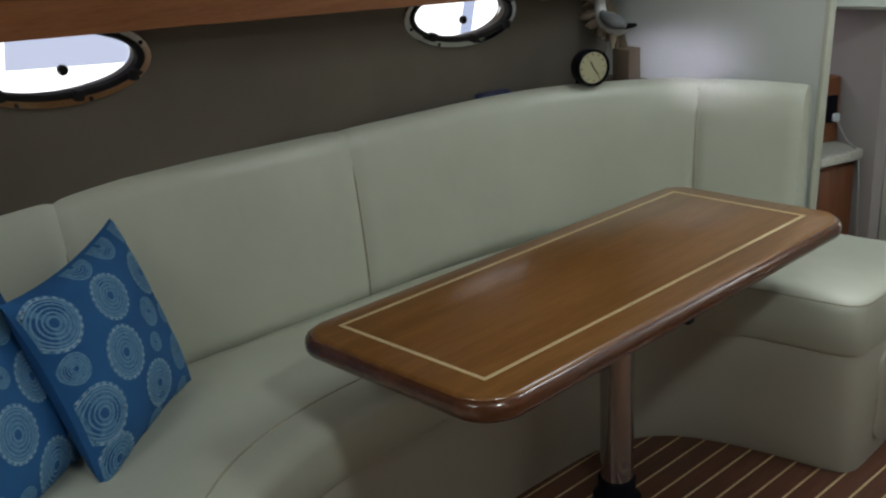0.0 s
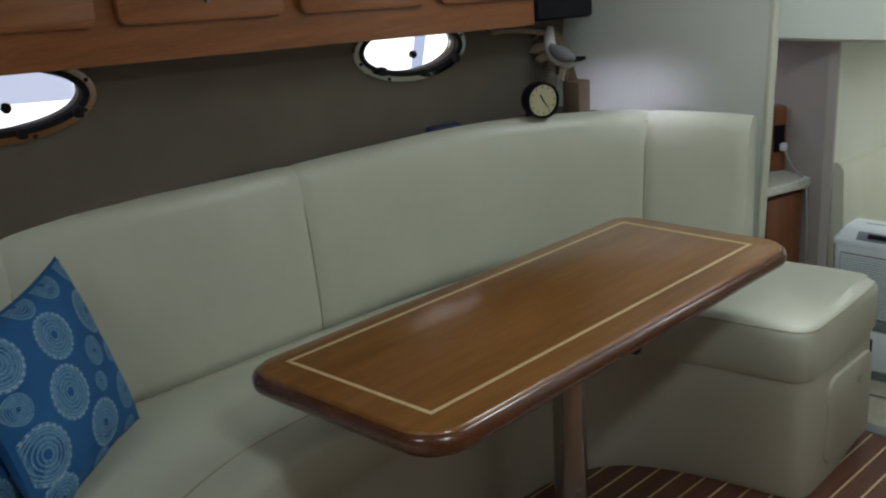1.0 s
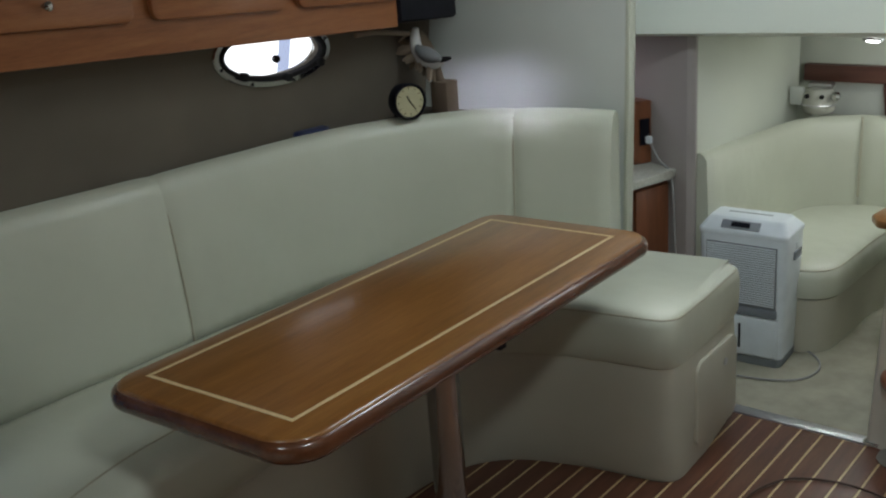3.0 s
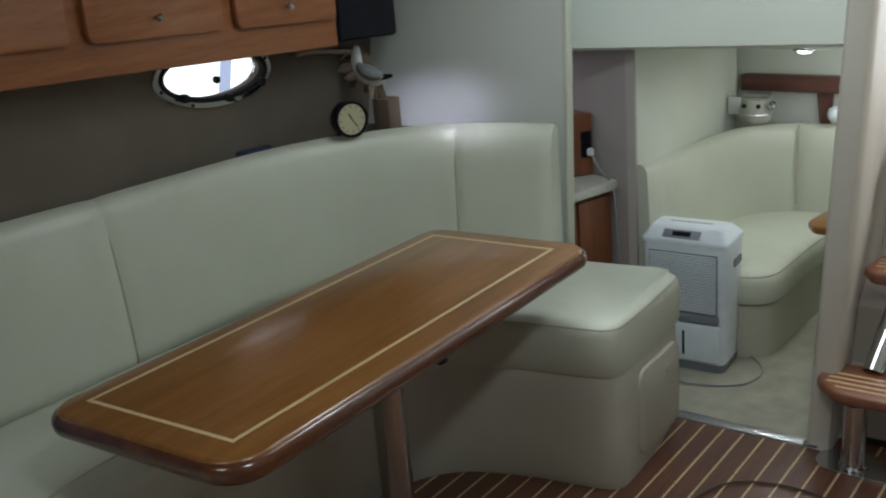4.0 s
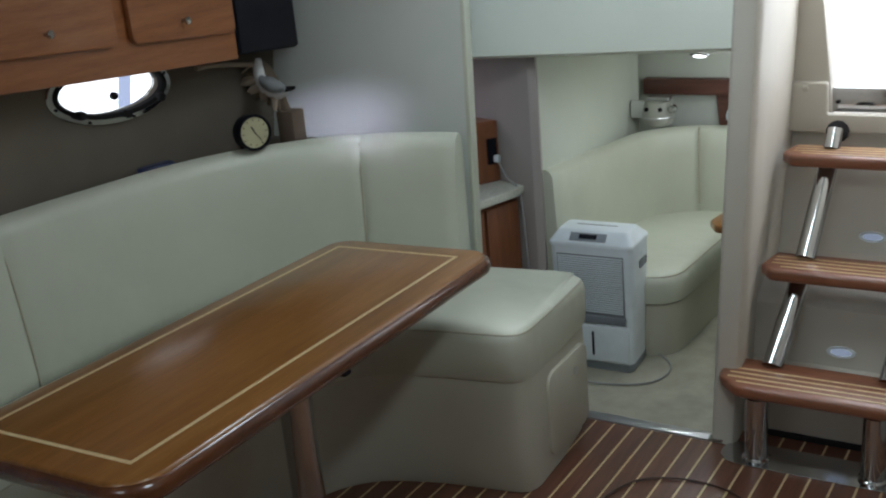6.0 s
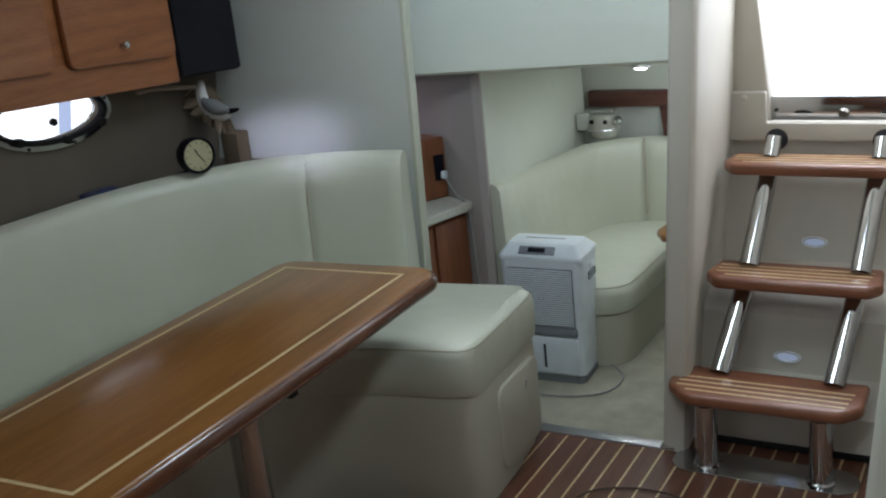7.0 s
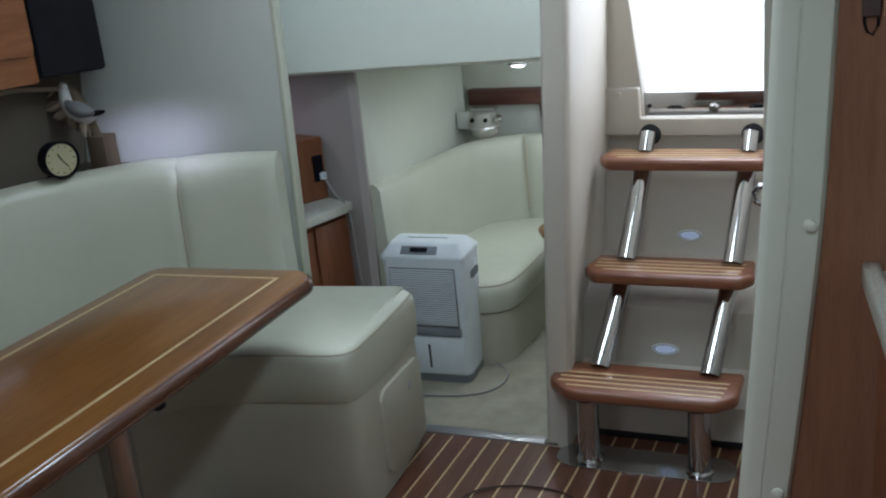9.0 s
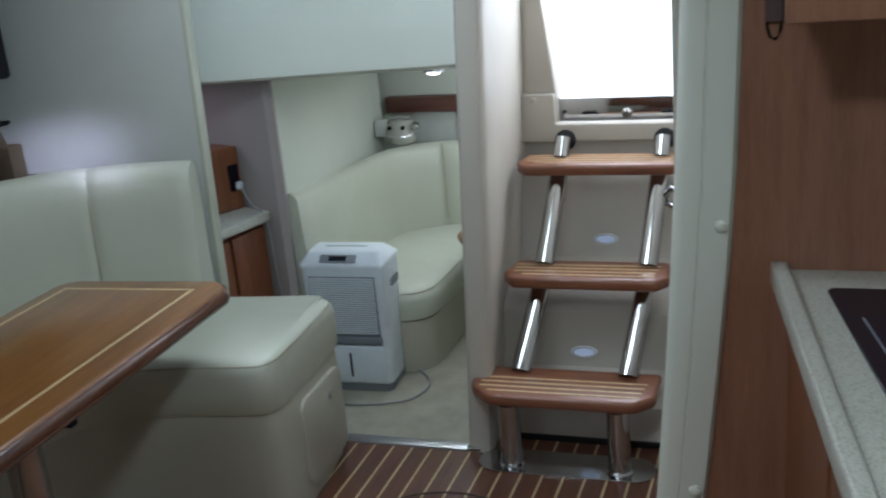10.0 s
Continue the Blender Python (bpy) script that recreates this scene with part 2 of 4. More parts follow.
def curve_points(ctrl, n):
    """n points evenly spaced on a smooth line through ctrl."""
    c = [Vector(p) for p in ctrl]
    c = [2 * c[0] - c[1]] + c + [2 * c[-1] - c[-2]]
    dense = []
    for i in range(1, len(c) - 2):
        for k in range(24):
            t = k / 24
            a, b, d, e = c[i - 1], c[i], c[i + 1], c[i + 2]
            dense.append(0.5 * (2 * b + (d - a) * t + (2 * a - 5 * b + 4 * d - e) * t * t + (3 * b - a - 3 * d + e) * t ** 3))
    dense.append(c[-2])
    at = [0.0]
    for a, b in zip(dense, dense[1:]):
        at.append(at[-1] + (b - a).length)
    out = []
    for k in range(n):
        s = at[-1] * k / (n - 1)
        j = min(max(np.searchsorted(at, s) - 1, 0), len(dense) - 2)
        out.append(dense[j].lerp(dense[j + 1], min(max((s - at[j]) / max(at[j + 1] - at[j], 1e-9), 0), 1)))
    return out


def loft(rows, closed=False, caps=True):
    """A skin over rows of points of equal count."""
    bm = bmesh.new()
    vs = [[bm.verts.new(p) for p in row] for row in rows]
    k = len(rows[0])
    for a, b in zip(vs, vs[1:]):
        for i in range(k if closed else k - 1):
            q = [a[i], a[(i + 1) % k], b[(i + 1) % k], b[i]]
            bm.faces.new(q)
    if caps and closed:
        bm.faces.new(vs[0])
        bm.faces.new(vs[-1])
    return bm


def merge(*bms):
    out = bmesh.new()
    for b in bms:
        me = bpy.data.meshes.new("joined")
        b.to_mesh(me)
        b.free()
        out.from_mesh(me)
        bpy.data.meshes.remove(me)
    return out


# ---------------------------------------------------------------- the cabin shell
floor = thing("floor", "cabin sole of dark planks with pale holly strips", "floor", kind="structure")
part("underfloor", box(-1.2, 2.3, -2.2, 1.62, -0.09, -0.006), CORD, floor, smooth=False)

HULL = lambda z: -0.971 + 0.16 * (z - 0.89)  # noqa: E731


def hull_wall():
    bm = bmesh.new()
    ys, zs = (-2.2, 1.60), (-0.05, 2.0)
    c = [bm.verts.new((HULL(z) - t, y, z)) for t in (0, 0.04) for y in ys for z in zs]
    for q in ((0, 1, 3, 2), (4, 5, 7, 6), (0, 1, 5, 4), (2, 3, 7, 6), (0, 2, 6, 4), (1, 3, 7, 5)):
        bm.faces.new([c[i] for i in q])
    return bm


PORTS = ((0.888, 1.128), (-0.262, 1.193))


def ellipse(a, b, n=40):
    return [(a * math.cos(2 * math.pi * k / n), b * math.sin(2 * math.pi * k / n)) for k in range(n)]


def port_pose(y, z):
    # local x along the wall, local y up the wall, local z into the cabin
    up = Vector((0.16, 0, 1)).normalized()
    along = Vector((0, 1, -0.10)).normalized()
    into = along.cross(up).normalized()
    up = into.cross(along)
    m = Matrix((along, up, into)).transposed().to_4x4()
    m.translation = (HULL(z), y, z)
    return m


hull = solid("wall_hull", hull_wall(), FABRIC, "dark taupe fabric-lined hull side wall", "wall", kind="structure", smooth=False)
cut = merge(*[prism(ellipse(0.190, 0.070), -0.10, 0.10, m=port_pose(py, pz)) for py, pz in PORTS])
bmesh.ops.recalc_face_normals(cut, faces=cut.faces)
me = bpy.data.meshes.new("cut")
cut.to_mesh(me)
cut.free()
cutter = bpy.data.objects.new("cut", me)
scene.collection.objects.link(cutter)
md = hull.modifiers.new("opening", "BOOLEAN")
md.operation, md.object, md.solver = "DIFFERENCE", cutter, "EXACT"
fresh = bpy.data.meshes.new_from_object(hull.evaluated_get(bpy.context.evaluated_depsgraph_get()))
hull.modifiers.clear()
hull.data = fresh
bpy.data.objects.remove(cutter)


def oval_ring(a0, b0, a1, b1, z0, z1, n=48, r=0.0):
    """A flat oval ring from the inner to the outer oval."""
    rows = []
    for a, b, z in ((a0, b0, z0), (a0, b0, z1 - r), (a0 + r, b0 + r, z1), (a1 - r, b1 - r, z1), (a1, b1, z1 - r), (a1, b1, z0)):
        rows.append([(x, y, z) for x, y in ellipse(a, b, n)])
    rows.append(rows[0])
    bm = loft(rows, closed=True, caps=False)
    bmesh.ops.remove_doubles(bm, verts=bm.verts, dist=1e-6)
    return bm


for i, (py, pz) in enumerate(PORTS):
    m = port_pose(py, pz)
    win = thing("window_%d" % (i + 1), "oval opening port with steel rim and black gasket", "window", "oval ports", "structure", m.translation)

    def placed(bm):
        bm.transform(m)
        return bm
    part("window_frame", placed(oval_ring(0.188, 0.068, 0.214, 0.092, -0.004, 0.010, r=0.003)), CHROME, win, "polished steel rim")
    part("gasket", placed(oval_ring(0.179, 0.061, 0.196, 0.075, -0.006, 0.015, r=0.004)), RUBBER, win, "black rubber gasket")
    pane = part("pane", placed(prism(ellipse(0.182, 0.064), -0.030, -0.026)), CLEAR, win, "clear pane")
    pane.visible_shadow = False
    for k in range(8):
        a = 2 * math.pi * (k + 0.5) / 8
        part("screw", placed(lathe([(0.0045, 0), (0.0045, 0.003), (0.001, 0.0045)], 10, Matrix.Translation((0.201 * math.cos(a), 0.084 * math.sin(a), 0.009)))), RUBBER, win)
    for dx in (-0.115, 0.045, 0.165):
        b = -0.066 * math.sqrt(max(0.05, 1 - (dx / 0.186) ** 2))
        part("latch", placed(box(dx - 0.010, dx + 0.010, b - 0.012, b + 0.010, 0.008, 0.030, 0.004)), RUBBER, win)
    part("knob", placed(lathe([(0.010, -0.024), (0.011, -0.014), (0.008, -0.010)], 14, Matrix.Translation((0.03, -0.022, 0)))), RUBBER, win)
    # what is bright outside the port
    back = bmesh.new()
    back.faces.new([back.verts.new(p) for p in ((-0.6, -0.3, -0.35), (0.6, -0.3, -0.35), (0.6, 0.3, -0.35), (-0.6, 0.3, -0.35))])
    solid("backdrop", placed(back), DAY if i == 0 else DAY_PALE, "overexposed daylight outside the port", "backdrop", kind="structure", smooth=False)
    if i == 0:
        solid("pillar", placed(box(0.212, 0.250, -0.25, 0.25, -0.20, -0.19)), DAY_BLUE, "bluish post outside the port", "backdrop", kind="structure", smooth=False)
    else:
        solid("pillar", placed(box(-0.075, -0.015, -0.25, 0.25, -0.20, -0.19)), DAY, "white post outside the port", "backdrop", kind="structure", smooth=False)
        solid("quay", placed(box(-0.6, 0.6, -0.25, -0.098, -0.30, -0.29)), DAY, "bright quay outside the port", "backdrop", kind="structure", smooth=False)

# white bulkhead aft of the settee, and the panel's edge trim
def edge_lean(bm):
    for v in bm.verts:
        if v.co.x > -1.0:
            v.co.x += 0.028 * (v.co.z - 0.65)
    return bm


bulk = thing("wall_bulkhead", "white laminated bulkhead behind the settee", "wall", kind="structure")
part("panel", edge_lean(box(-1.25, -0.248, 1.572, 1.60, 0.0, 2.0)), GELCOAT, bulk, smooth=False)
part("edge_trim", edge_lean(box(-0.249, -0.234, 1.568, 1.604, 0.0, 2.0, 0.004)), VINYL, bulk, "cream vinyl edge trim")

solid("ceiling", box(-1.3, 2.3, -2.2, 1.62, 1.975, 2.03), HEADLINER, "cream padded headliner", "ceiling", kind="structure", smooth=False)
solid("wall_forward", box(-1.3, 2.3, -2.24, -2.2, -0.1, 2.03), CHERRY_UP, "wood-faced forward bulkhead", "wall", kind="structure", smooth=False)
solid("wall_galley", box(2.16, 2.2, -2.2, 1.0, -0.1, 2.03), HEADLINER, "cream galley side wall", "wall", kind="structure", smooth=False)

# ---------------------------------------------------------------- the settee
settee = thing("settee", "U-shaped built-in settee in cream vinyl", "sofa", at=(-0.6, 0.4, 0))
BACK = [(-1.06, -1.3), (-1.045, -0.75), (-1.03, -0.27), (-0.995, 0.1), (-0.972, 0.44), (-0.955, 0.83), (-0.865, 1.15), (-0.655, 1.41), (-0.46, 1.505), (-0.25, 1.552)]
back_line = curve_points([(x, y, 0) for x, y in BACK], 181)
HIGH = 0.892


def split(y=None, x=None):
    return min(range(181), key=lambda k: abs(back_line[k].y - y) if x is None else abs(back_line[k].x - x) + (0 if back_line[k].y > 1.3 else 9))


def inward(k):
    d = (back_line[min(k + 1, 180)] - back_line[max(k - 1, 0)]).normalized()
    return Vector((d.y, -d.x, 0))


def back_panel(k0, k1):
    prof = [(0.004, 0.40), (0.004, 0.855), (0.012, 0.878), (0.030, 0.892), (0.052, 0.890), (0.070, 0.876), (0.082, 0.850), (0.094, 0.78), (0.106, 0.68), (0.116, 0.57), (0.121, 0.505), (0.116, 0.475), (0.100, 0.455), (0.09, 0.40)]
    rows = []
    line = [back_line[k] for k in range(k0, k1 + 1)]
    n = len(line)
    length = (line[0] - line[-1]).length
    for i in range(n):
        e = min(i, n - 1 - i) / (n - 1) * length
        full = 1 - 0.09 * math.exp(-e / 0.012)
        drop = 0.004 * math.exp(-e / 0.02)
        v = inward(k0 + i)
        rise = 0.028 * min(1.0, max(0.0, (0.75 - line[i].y) / 0.95))
        rows.append([line[i] + v * (o * full) + Vector((0, 0, z - (drop if z > 0.8 else 0) + rise * max(0.0, (z - 0.5) / 0.39))) for o, z in prof])
    return loft(rows, closed=True)


cuts = [0, split(y=-0.30), split(y=0.44), split(x=-0.545), 180]
for a, b in zip(cuts, cuts[1:]):
    part("back_cushion", back_panel(a, b), VINYL, settee)
for k in cuts[1:-1]:
    v = inward(k)
    part("seam", tube([back_line[k] + v * (o * 0.93) + Vector((0, 0, z)) for o, z in ((0.03, 0.884), (0.068, 0.87), (0.094, 0.78), (0.106, 0.68), (0.117, 0.57), (0.12, 0.47))], 0.0032, 8), PIPING, settee)

FRONT = [(0.45, -0.66), (0.1, -0.52), (-0.16, -0.42), (-0.32, -0.28), (-0.395, -0.08), (-0.41, 0.15), (-0.41, 0.62), (-0.385, 0.85), (-0.30, 0.985), (-0.14, 1.05), (0.06, 1.085)]
REAR = [(0.45, -1.3), (0.1, -1.3), (-0.5, -1.3), (-0.90, -0.55), (-0.90, -0.15), (-0.885, 0.15), (-0.855, 0.62), (-0.80, 0.95), (-0.66, 1.22), (-0.42, 1.45), (0.04, 1.535)]
NS = 121
f_line = curve_points([(x, y, 0) for x, y in FRONT], NS)
r_line = curve_points([(x, y, 0) for x, y in REAR], NS)


def near_on(line, p):
    return min(range(len(line)), key=lambda k: (line[k] - Vector(p)).length)


def matched():
    """Pairs of front and rear points by their control points."""
    out = []
    for i in range(len(FRONT) - 1):
        a, b = near_on(f_line, (*FRONT[i], 0)), near_on(f_line, (*FRONT[i + 1], 0))
        c, d = near_on(r_line, (*REAR[i], 0)), near_on(r_line, (*REAR[i + 1], 0))
        for k in range(10):
            t = k / 10
            fi, ri = a + (b - a) * t, c + (d - c) * t
            f = f_line[int(fi)].lerp(f_line[min(int(fi) + 1, NS - 1)], fi % 1)
            r = r_line[int(ri)].lerp(r_line[min(int(ri) + 1, NS - 1)], ri % 1)
            out.append((f, r))
    out.append((f_line[-1], r_line[-1]))
    return out


pairs = matched()
# round the free end of the settee in plan
END = [(0.078, 1.089), (0.102, 1.095), (0.121, 1.108), (0.132, 1.127), (0.136, 1.150), (0.136, 1.30), (0.136, 1.49), (0.131, 1.525)]
pairs += [(Vector((x, y, 0)), Vector((0.06, 1.536 if y < 1.5 else 1.538, 0))) for x, y in END]


def ring_rows(prof, chosen, flat=999):
    rows = []
    for k, (f, r) in enumerate(chosen):
        d = r - f
        n = d.normalized()
        rows.append([(r + n * max(o, -0.35 * d.length) if o < 0 else r if o >= 9 else f + n * min(o, 0.5 * d.length)) + Vector((0, 0, 0.4885 if k >= flat and z > 0.42 and (o < 0 or o >= 9) else z)) for o, z in prof])
    return rows


CUSHION = [(9, 0.335), (0.03, 0.335), (0.012, 0.338), (0.002, 0.352), (0.0, 0.40), (0.0, 0.450), (0.006, 0.468), (0.018, 0.4775), (0.05, 0.483), (0.12, 0.490), (0.22, 0.492), (-0.05, 0.487), (-0.02, 0.480), (-0.004, 0.462), (9, 0.43)]
PLINTH = [(9, 0.0), (0.035, 0.0), (0.026, 0.02), (0.018, 0.12), (0.012, 0.27), (0.015, 0.325), (0.020, 0.338), (9, 0.338)]
join = 83
part("base", loft(ring_rows(PLINTH, pairs), closed=True), VINYL_SHADED, settee, "cream vinyl-covered plinth")
part("seat_cushion", loft(ring_rows(CUSHION, pairs[:join + 1]), closed=True), VINYL, settee)
part("end_cushion", loft(ring_rows(CUSHION, pairs[join:], 12), closed=True), VINYL, settee)
part("piping", tube([f + (r - f).normalized() * 0.012 + Vector((0, 0, 0.4715)) for f, r in pairs[join:]], 0.0035, 6), PIPING, settee)
part("piping", tube([f + (r - f).normalized() * 0.095 + Vector((0, 0, 0.4862)) for f, r in pairs[:join + 1]], 0.0035, 6), PIPING, settee)
# locker door in the free end
door_out = rounded([(1.240, 0.052), (1.495, 0.052), (1.495, 0.303), (1.240, 0.303)], 0.035)
locker = part("locker_door", prism([(a, b) for a, b in door_out], 0, 0.016, 0.005, 2, Matrix(((0, 0, 1, 0.126), (1, 0, 0, 0), (0, 1, 0, 0), (0, 0, 0, 1)))), VINYL_SHADED, settee, "padded locker door")
part("finger_pull", lathe([(0.011, 0), (0.011, 0.003), (0.006, 0.0035)], 16, Matrix.Translation((0.142, 1.411, 0.244)) @ Matrix.Rotation(radians(90), 4, "Y")), STEEL, locker, "steel finger pull")
# ledge behind the curved corner of the backrest
solid("ledge", prism([(-1.02, 0.55), (-0.945, 0.83), (-0.86, 1.155), (-0.65, 1.415), (-0.50, 1.50), (-0.30, 1.564), (-1.03, 1.564)], 0.80, 0.842), FABRIC, "taupe ledge behind the settee corner", "ledge", kind="structure", smooth=False)

# ---------------------------------------------------------------- the table
table = thing("dinette_table", "varnished cherry dinette table with pale inlay on a steel pedestal", "table", at=(-0.25, 0.68, 0))
IN = [(-0.374, -0.034), (-0.010, -0.018), (0.008, 1.038), (-0.334, 1.019)]


def grown(points, d):
    out = []
    k = len(points)
    for i in range(k):
        a, b, c = (Vector(points[(i + j) % k]) for j in (-1, 0, 1))
        u, w = (b - a).normalized(), (c - b).normalized()
        na, nb = Vector((u.y, -u.x)), Vector((w.y, -w.x))
        s = (na + nb).normalized()
        out.append(tuple(b + s * d / s.dot(na)))
    return out


TOP = grown([(IN[0][0] + 0.016, IN[0][1] - 0.002), (IN[1][0] + 0.010, IN[1][1] - 0.004), (IN[2][0] + 0.008, IN[2][1] - 0.002), (IN[3][0] + 0.022, IN[3][1] - 0.006)], 0.073)
radii = [0.058, 0.085, 0.060, 0.060]
part("tabletop", prism(rounded(grown(TOP, -0.008), radii, 10), 0.662, 0.700, 0.009, 3), TABLE_WOOD, table)
part("edge_band", prism(rounded(TOP, radii, 10), 0.653, 0.696, 0.017, 4), TABLE_RIM, table, "dark glossy bullnose rim")
for i in range(4):
    a, b = Vector(IN[i]), Vector(IN[(i + 1) % 4])
    u = (b - a).normalized()
    nrm = Vector((u.y, -u.x)) * 0.0045
    e = u * 0.0045
    q = [a - e + nrm, b + e + nrm, b - e - nrm, a + e - nrm]
    part("inlay_strip", prism([tuple(p) for p in q], 0.6995, 0.7004), HOLLY, table, "pale holly inlay")
PX, PY = -0.258, 0.68
part("pedestal", lathe([(0.041, 0.045), (0.041, 0.62), (0.041, 0.63)], 32, Matrix.Translation((PX, PY, 0))), CHROME, table, "polished steel pedestal tube")
part("base_collar", lathe([(0.060, 0.001), (0.060, 0.008), (0.052, 0.014), (0.047, 0.030), (0.047, 0.060), (0.042, 0.064)], 32, Matrix.Translation((PX, PY, 0))), BLACK, table, "black base collar")
part("top_bracket", merge(box(PX - 0.11, PX + 0.11, PY - 0.11, PY + 0.11, 0.640, 0.6525, 0.005), lathe([(0.05, 0.615), (0.065, 0.646)], 24, Matrix.Translation((PX, PY, 0)))), BLACK, table, "black underside bracket")
part("slide_latch", box(0.035, 0.066, 0.478, 0.502, 0.639, 0.6525, 0.004), BLACK, table, "small black slide latch")

# ---------------------------------------------------------------- overhead lockers on the hull side
CAB_X = -0.79


def sheared(bm):
    for v in bm.verts:
        v.co.z += -0.070 * v.co.y
    return bm


lockers = thing("overhead_cabinet", "cherry overhead cabinet along the hull side", "cabinet", at=(-0.9, 0.0, 1.6))
part("body", sheared(box(-1.02, CAB_X, -1.6, 1.250, 1.236, 2.03, 0.004)), CHERRY, lockers)
for k in range(-4, 2):
    y0 = 0.400 + 0.452 * k
    y1 = min(y0 + 0.405, 1.237)
    out = rounded([(y0, 1.312), (y1, 1.312), (y1, 1.74), (y0, 1.74)], 0.022)
    m = Matrix(((0, 0, 1, CAB_X + 0.0005), (1, 0, 0, 0), (0, 1, 0, 0), (0, 0, 0, 1)))
    d = part("door", sheared(prism(out, 0, 0.018, 0.006, 2, m)), CHERRY, lockers)
    ky = (y0 + y1) / 2 - 0.012
    part("knob", lathe([(0.005, 0), (0.005, 0.012), (0.010, 0.017), (0.010, 0.023), (0.005, 0.027)], 16, Matrix.Translation((CAB_X + 0.018, ky, 1.360 - 0.070 * ky)) @ Matrix.Rotation(radians(90), 4, "Y")), CHROME, d, "small chrome knob")
tv = thing("wall_speaker", "black boxed unit at the end of the overhead cabinet", "speaker", at=(-0.86, 1.35, 1.17))
part("body", sheared(box(-0.97, -0.792, 1.252, 1.522, 1.246, 1.83, 0.006)), BLACK, tv)
part("front_grille", sheared(box(-0.793, -0.782, 1.258, 1.516, 1.252, 1.82, 0.004)), GRILLE, tv, "black cloth front")

# ---------------------------------------------------------------- companionway: post, side wall, risers, hatch
def lean(z):
    return 0.047 * z


def leaned(bm):
    for v in bm.verts:
        v.co.x += lean(v.co.z)
    return bm


post = thing("wall_stair_side", "beige padded corner post and side wall of the stair well", "wall", kind="structure", at=(0.5, 1.6, 0))
corner = [(0.476, 1.60), (0.478, 1.586), (0.486, 1.578), (0.522, 1.575), (0.538, 1.581), (0.546, 1.598), (0.546, 1.63), (0.524, 1.80), (0.503, 2.0), (0.494, 2.30), (0.476, 2.30)]
part("panel", leaned(prism(corner, 0.0, 1.99)), STAIR_LINER, post)
PROFILE = [(1.675, 0.0), (1.685, 0.03), (1.70, 0.11), (1.80, 0.145), (1.835, 0.165), (1.85, 0.335), (1.87, 0.352), (2.10, 0.375), (2.175, 0.39), (2.19, 0.41), (2.205, 0.62), (2.235, 0.66), (2.262, 0.69), (2.268, 0.765), (2.27, 0.81), (2.30, 0.81)]
riser = loft([[(x + lean(z), y, z) for y, z in PROFILE] for x in (0.485, 1.16)])
solid("stair_risers", riser, STAIR_LINER, "beige moulded risers behind the open treads", "riser", kind="structure")
solid("riser_gap", box(0.56, 1.12, 1.664, 1.674, 0.004, 0.020), RUBBER, "dark gap at the foot of the risers", "gap", kind="structure", smooth=False)
hatch = thing("door_1", "companionway opening with steel sill and beige surround", "doorway", kind="structure", at=(0.84, 2.25, 0.83))
surround = [(0.50, 0.81), (0.50, 2.0), (0.575, 2.0), (0.616, 1.19), (0.646, 0.913), (0.650, 0.81)]
XZ = Matrix(((1, 0, 0, 0), (0, 0, 1, 2.235), (0, 1, 0, 0), (0, 0, 0, 1)))
part("surround", prism(surround, 0, 0.07, 0.006, 2, XZ), STAIR_LINER, hatch)
part("lower_pad", prism(rounded([(0.505, 0.760), (1.20, 0.760), (1.20, 0.817), (0.644, 0.817), (0.642, 0.913), (0.505, 0.913)], 0.008), 0, 0.030, 0.006, 3, XZ @ Matrix.Translation((0, 0, -0.022))), STAIR_LINER, hatch, "padded lower surround")
part("snap", lathe([(0.010, 0), (0.009, 0.004), (0.004, 0.006)], 16, Matrix.Translation((0.577, 2.213, 0.894)) @ Matrix.Rotation(radians(90), 4, "X")), STAIR_LINER, hatch)
part("sill_plate", box(0.642, 1.20, 2.262, 2.270, 0.814, 0.888, 0.003), CHROME, hatch, "polished steel sill plate")
part("sill_latch", lathe([(0.016, 0), (0.016, 0.006), (0.008, 0.016), (0.011, 0.024)], 16, Matrix.Translation((0.862, 2.262, 0.838)) @ Matrix.Rotation(radians(90), 4, "X")), CHROME, hatch)
part("sill_bolt", lathe([(0.006, 0), (0.006, 0.004)], 10, Matrix.Translation((0.664, 2.262, 0.846)) @ Matrix.Rotation(radians(90), 4, "X")), RUBBER, hatch)
part("lintel", box(0.5, 1.3, 2.24, 2.30, 1.78, 2.0), STAIR_LINER, hatch)
back = bmesh.new()
back.faces.new([back.verts.new(p) for p in ((0.30, 2.46, 0.6), (1.6, 2.46, 0.6), (1.6, 2.46, 2.4), (0.30, 2.46, 2.4))])
solid("backdrop", back, DAY, "overexposed daylight beyond the companionway", "backdrop", kind="structure", smooth=False)
part("seam_line", box(0.68, 0.76, 2.448, 2.449, 1.195, 1.199), CABLE, hatch)
solid("wall_stair_far", box(1.18, 1.22, 1.30, 2.30, 0, 2.0), STAIR_LINER, "beige far side wall of the stair well", "wall", kind="structure", smooth=False)


# ---------------------------------------------------------------- the ladder
ladder = thing("companion_ladder", "ladder of cherry treads with pale inlays on steel tubes", "ladder", at=(0.79, 1.55, 0))


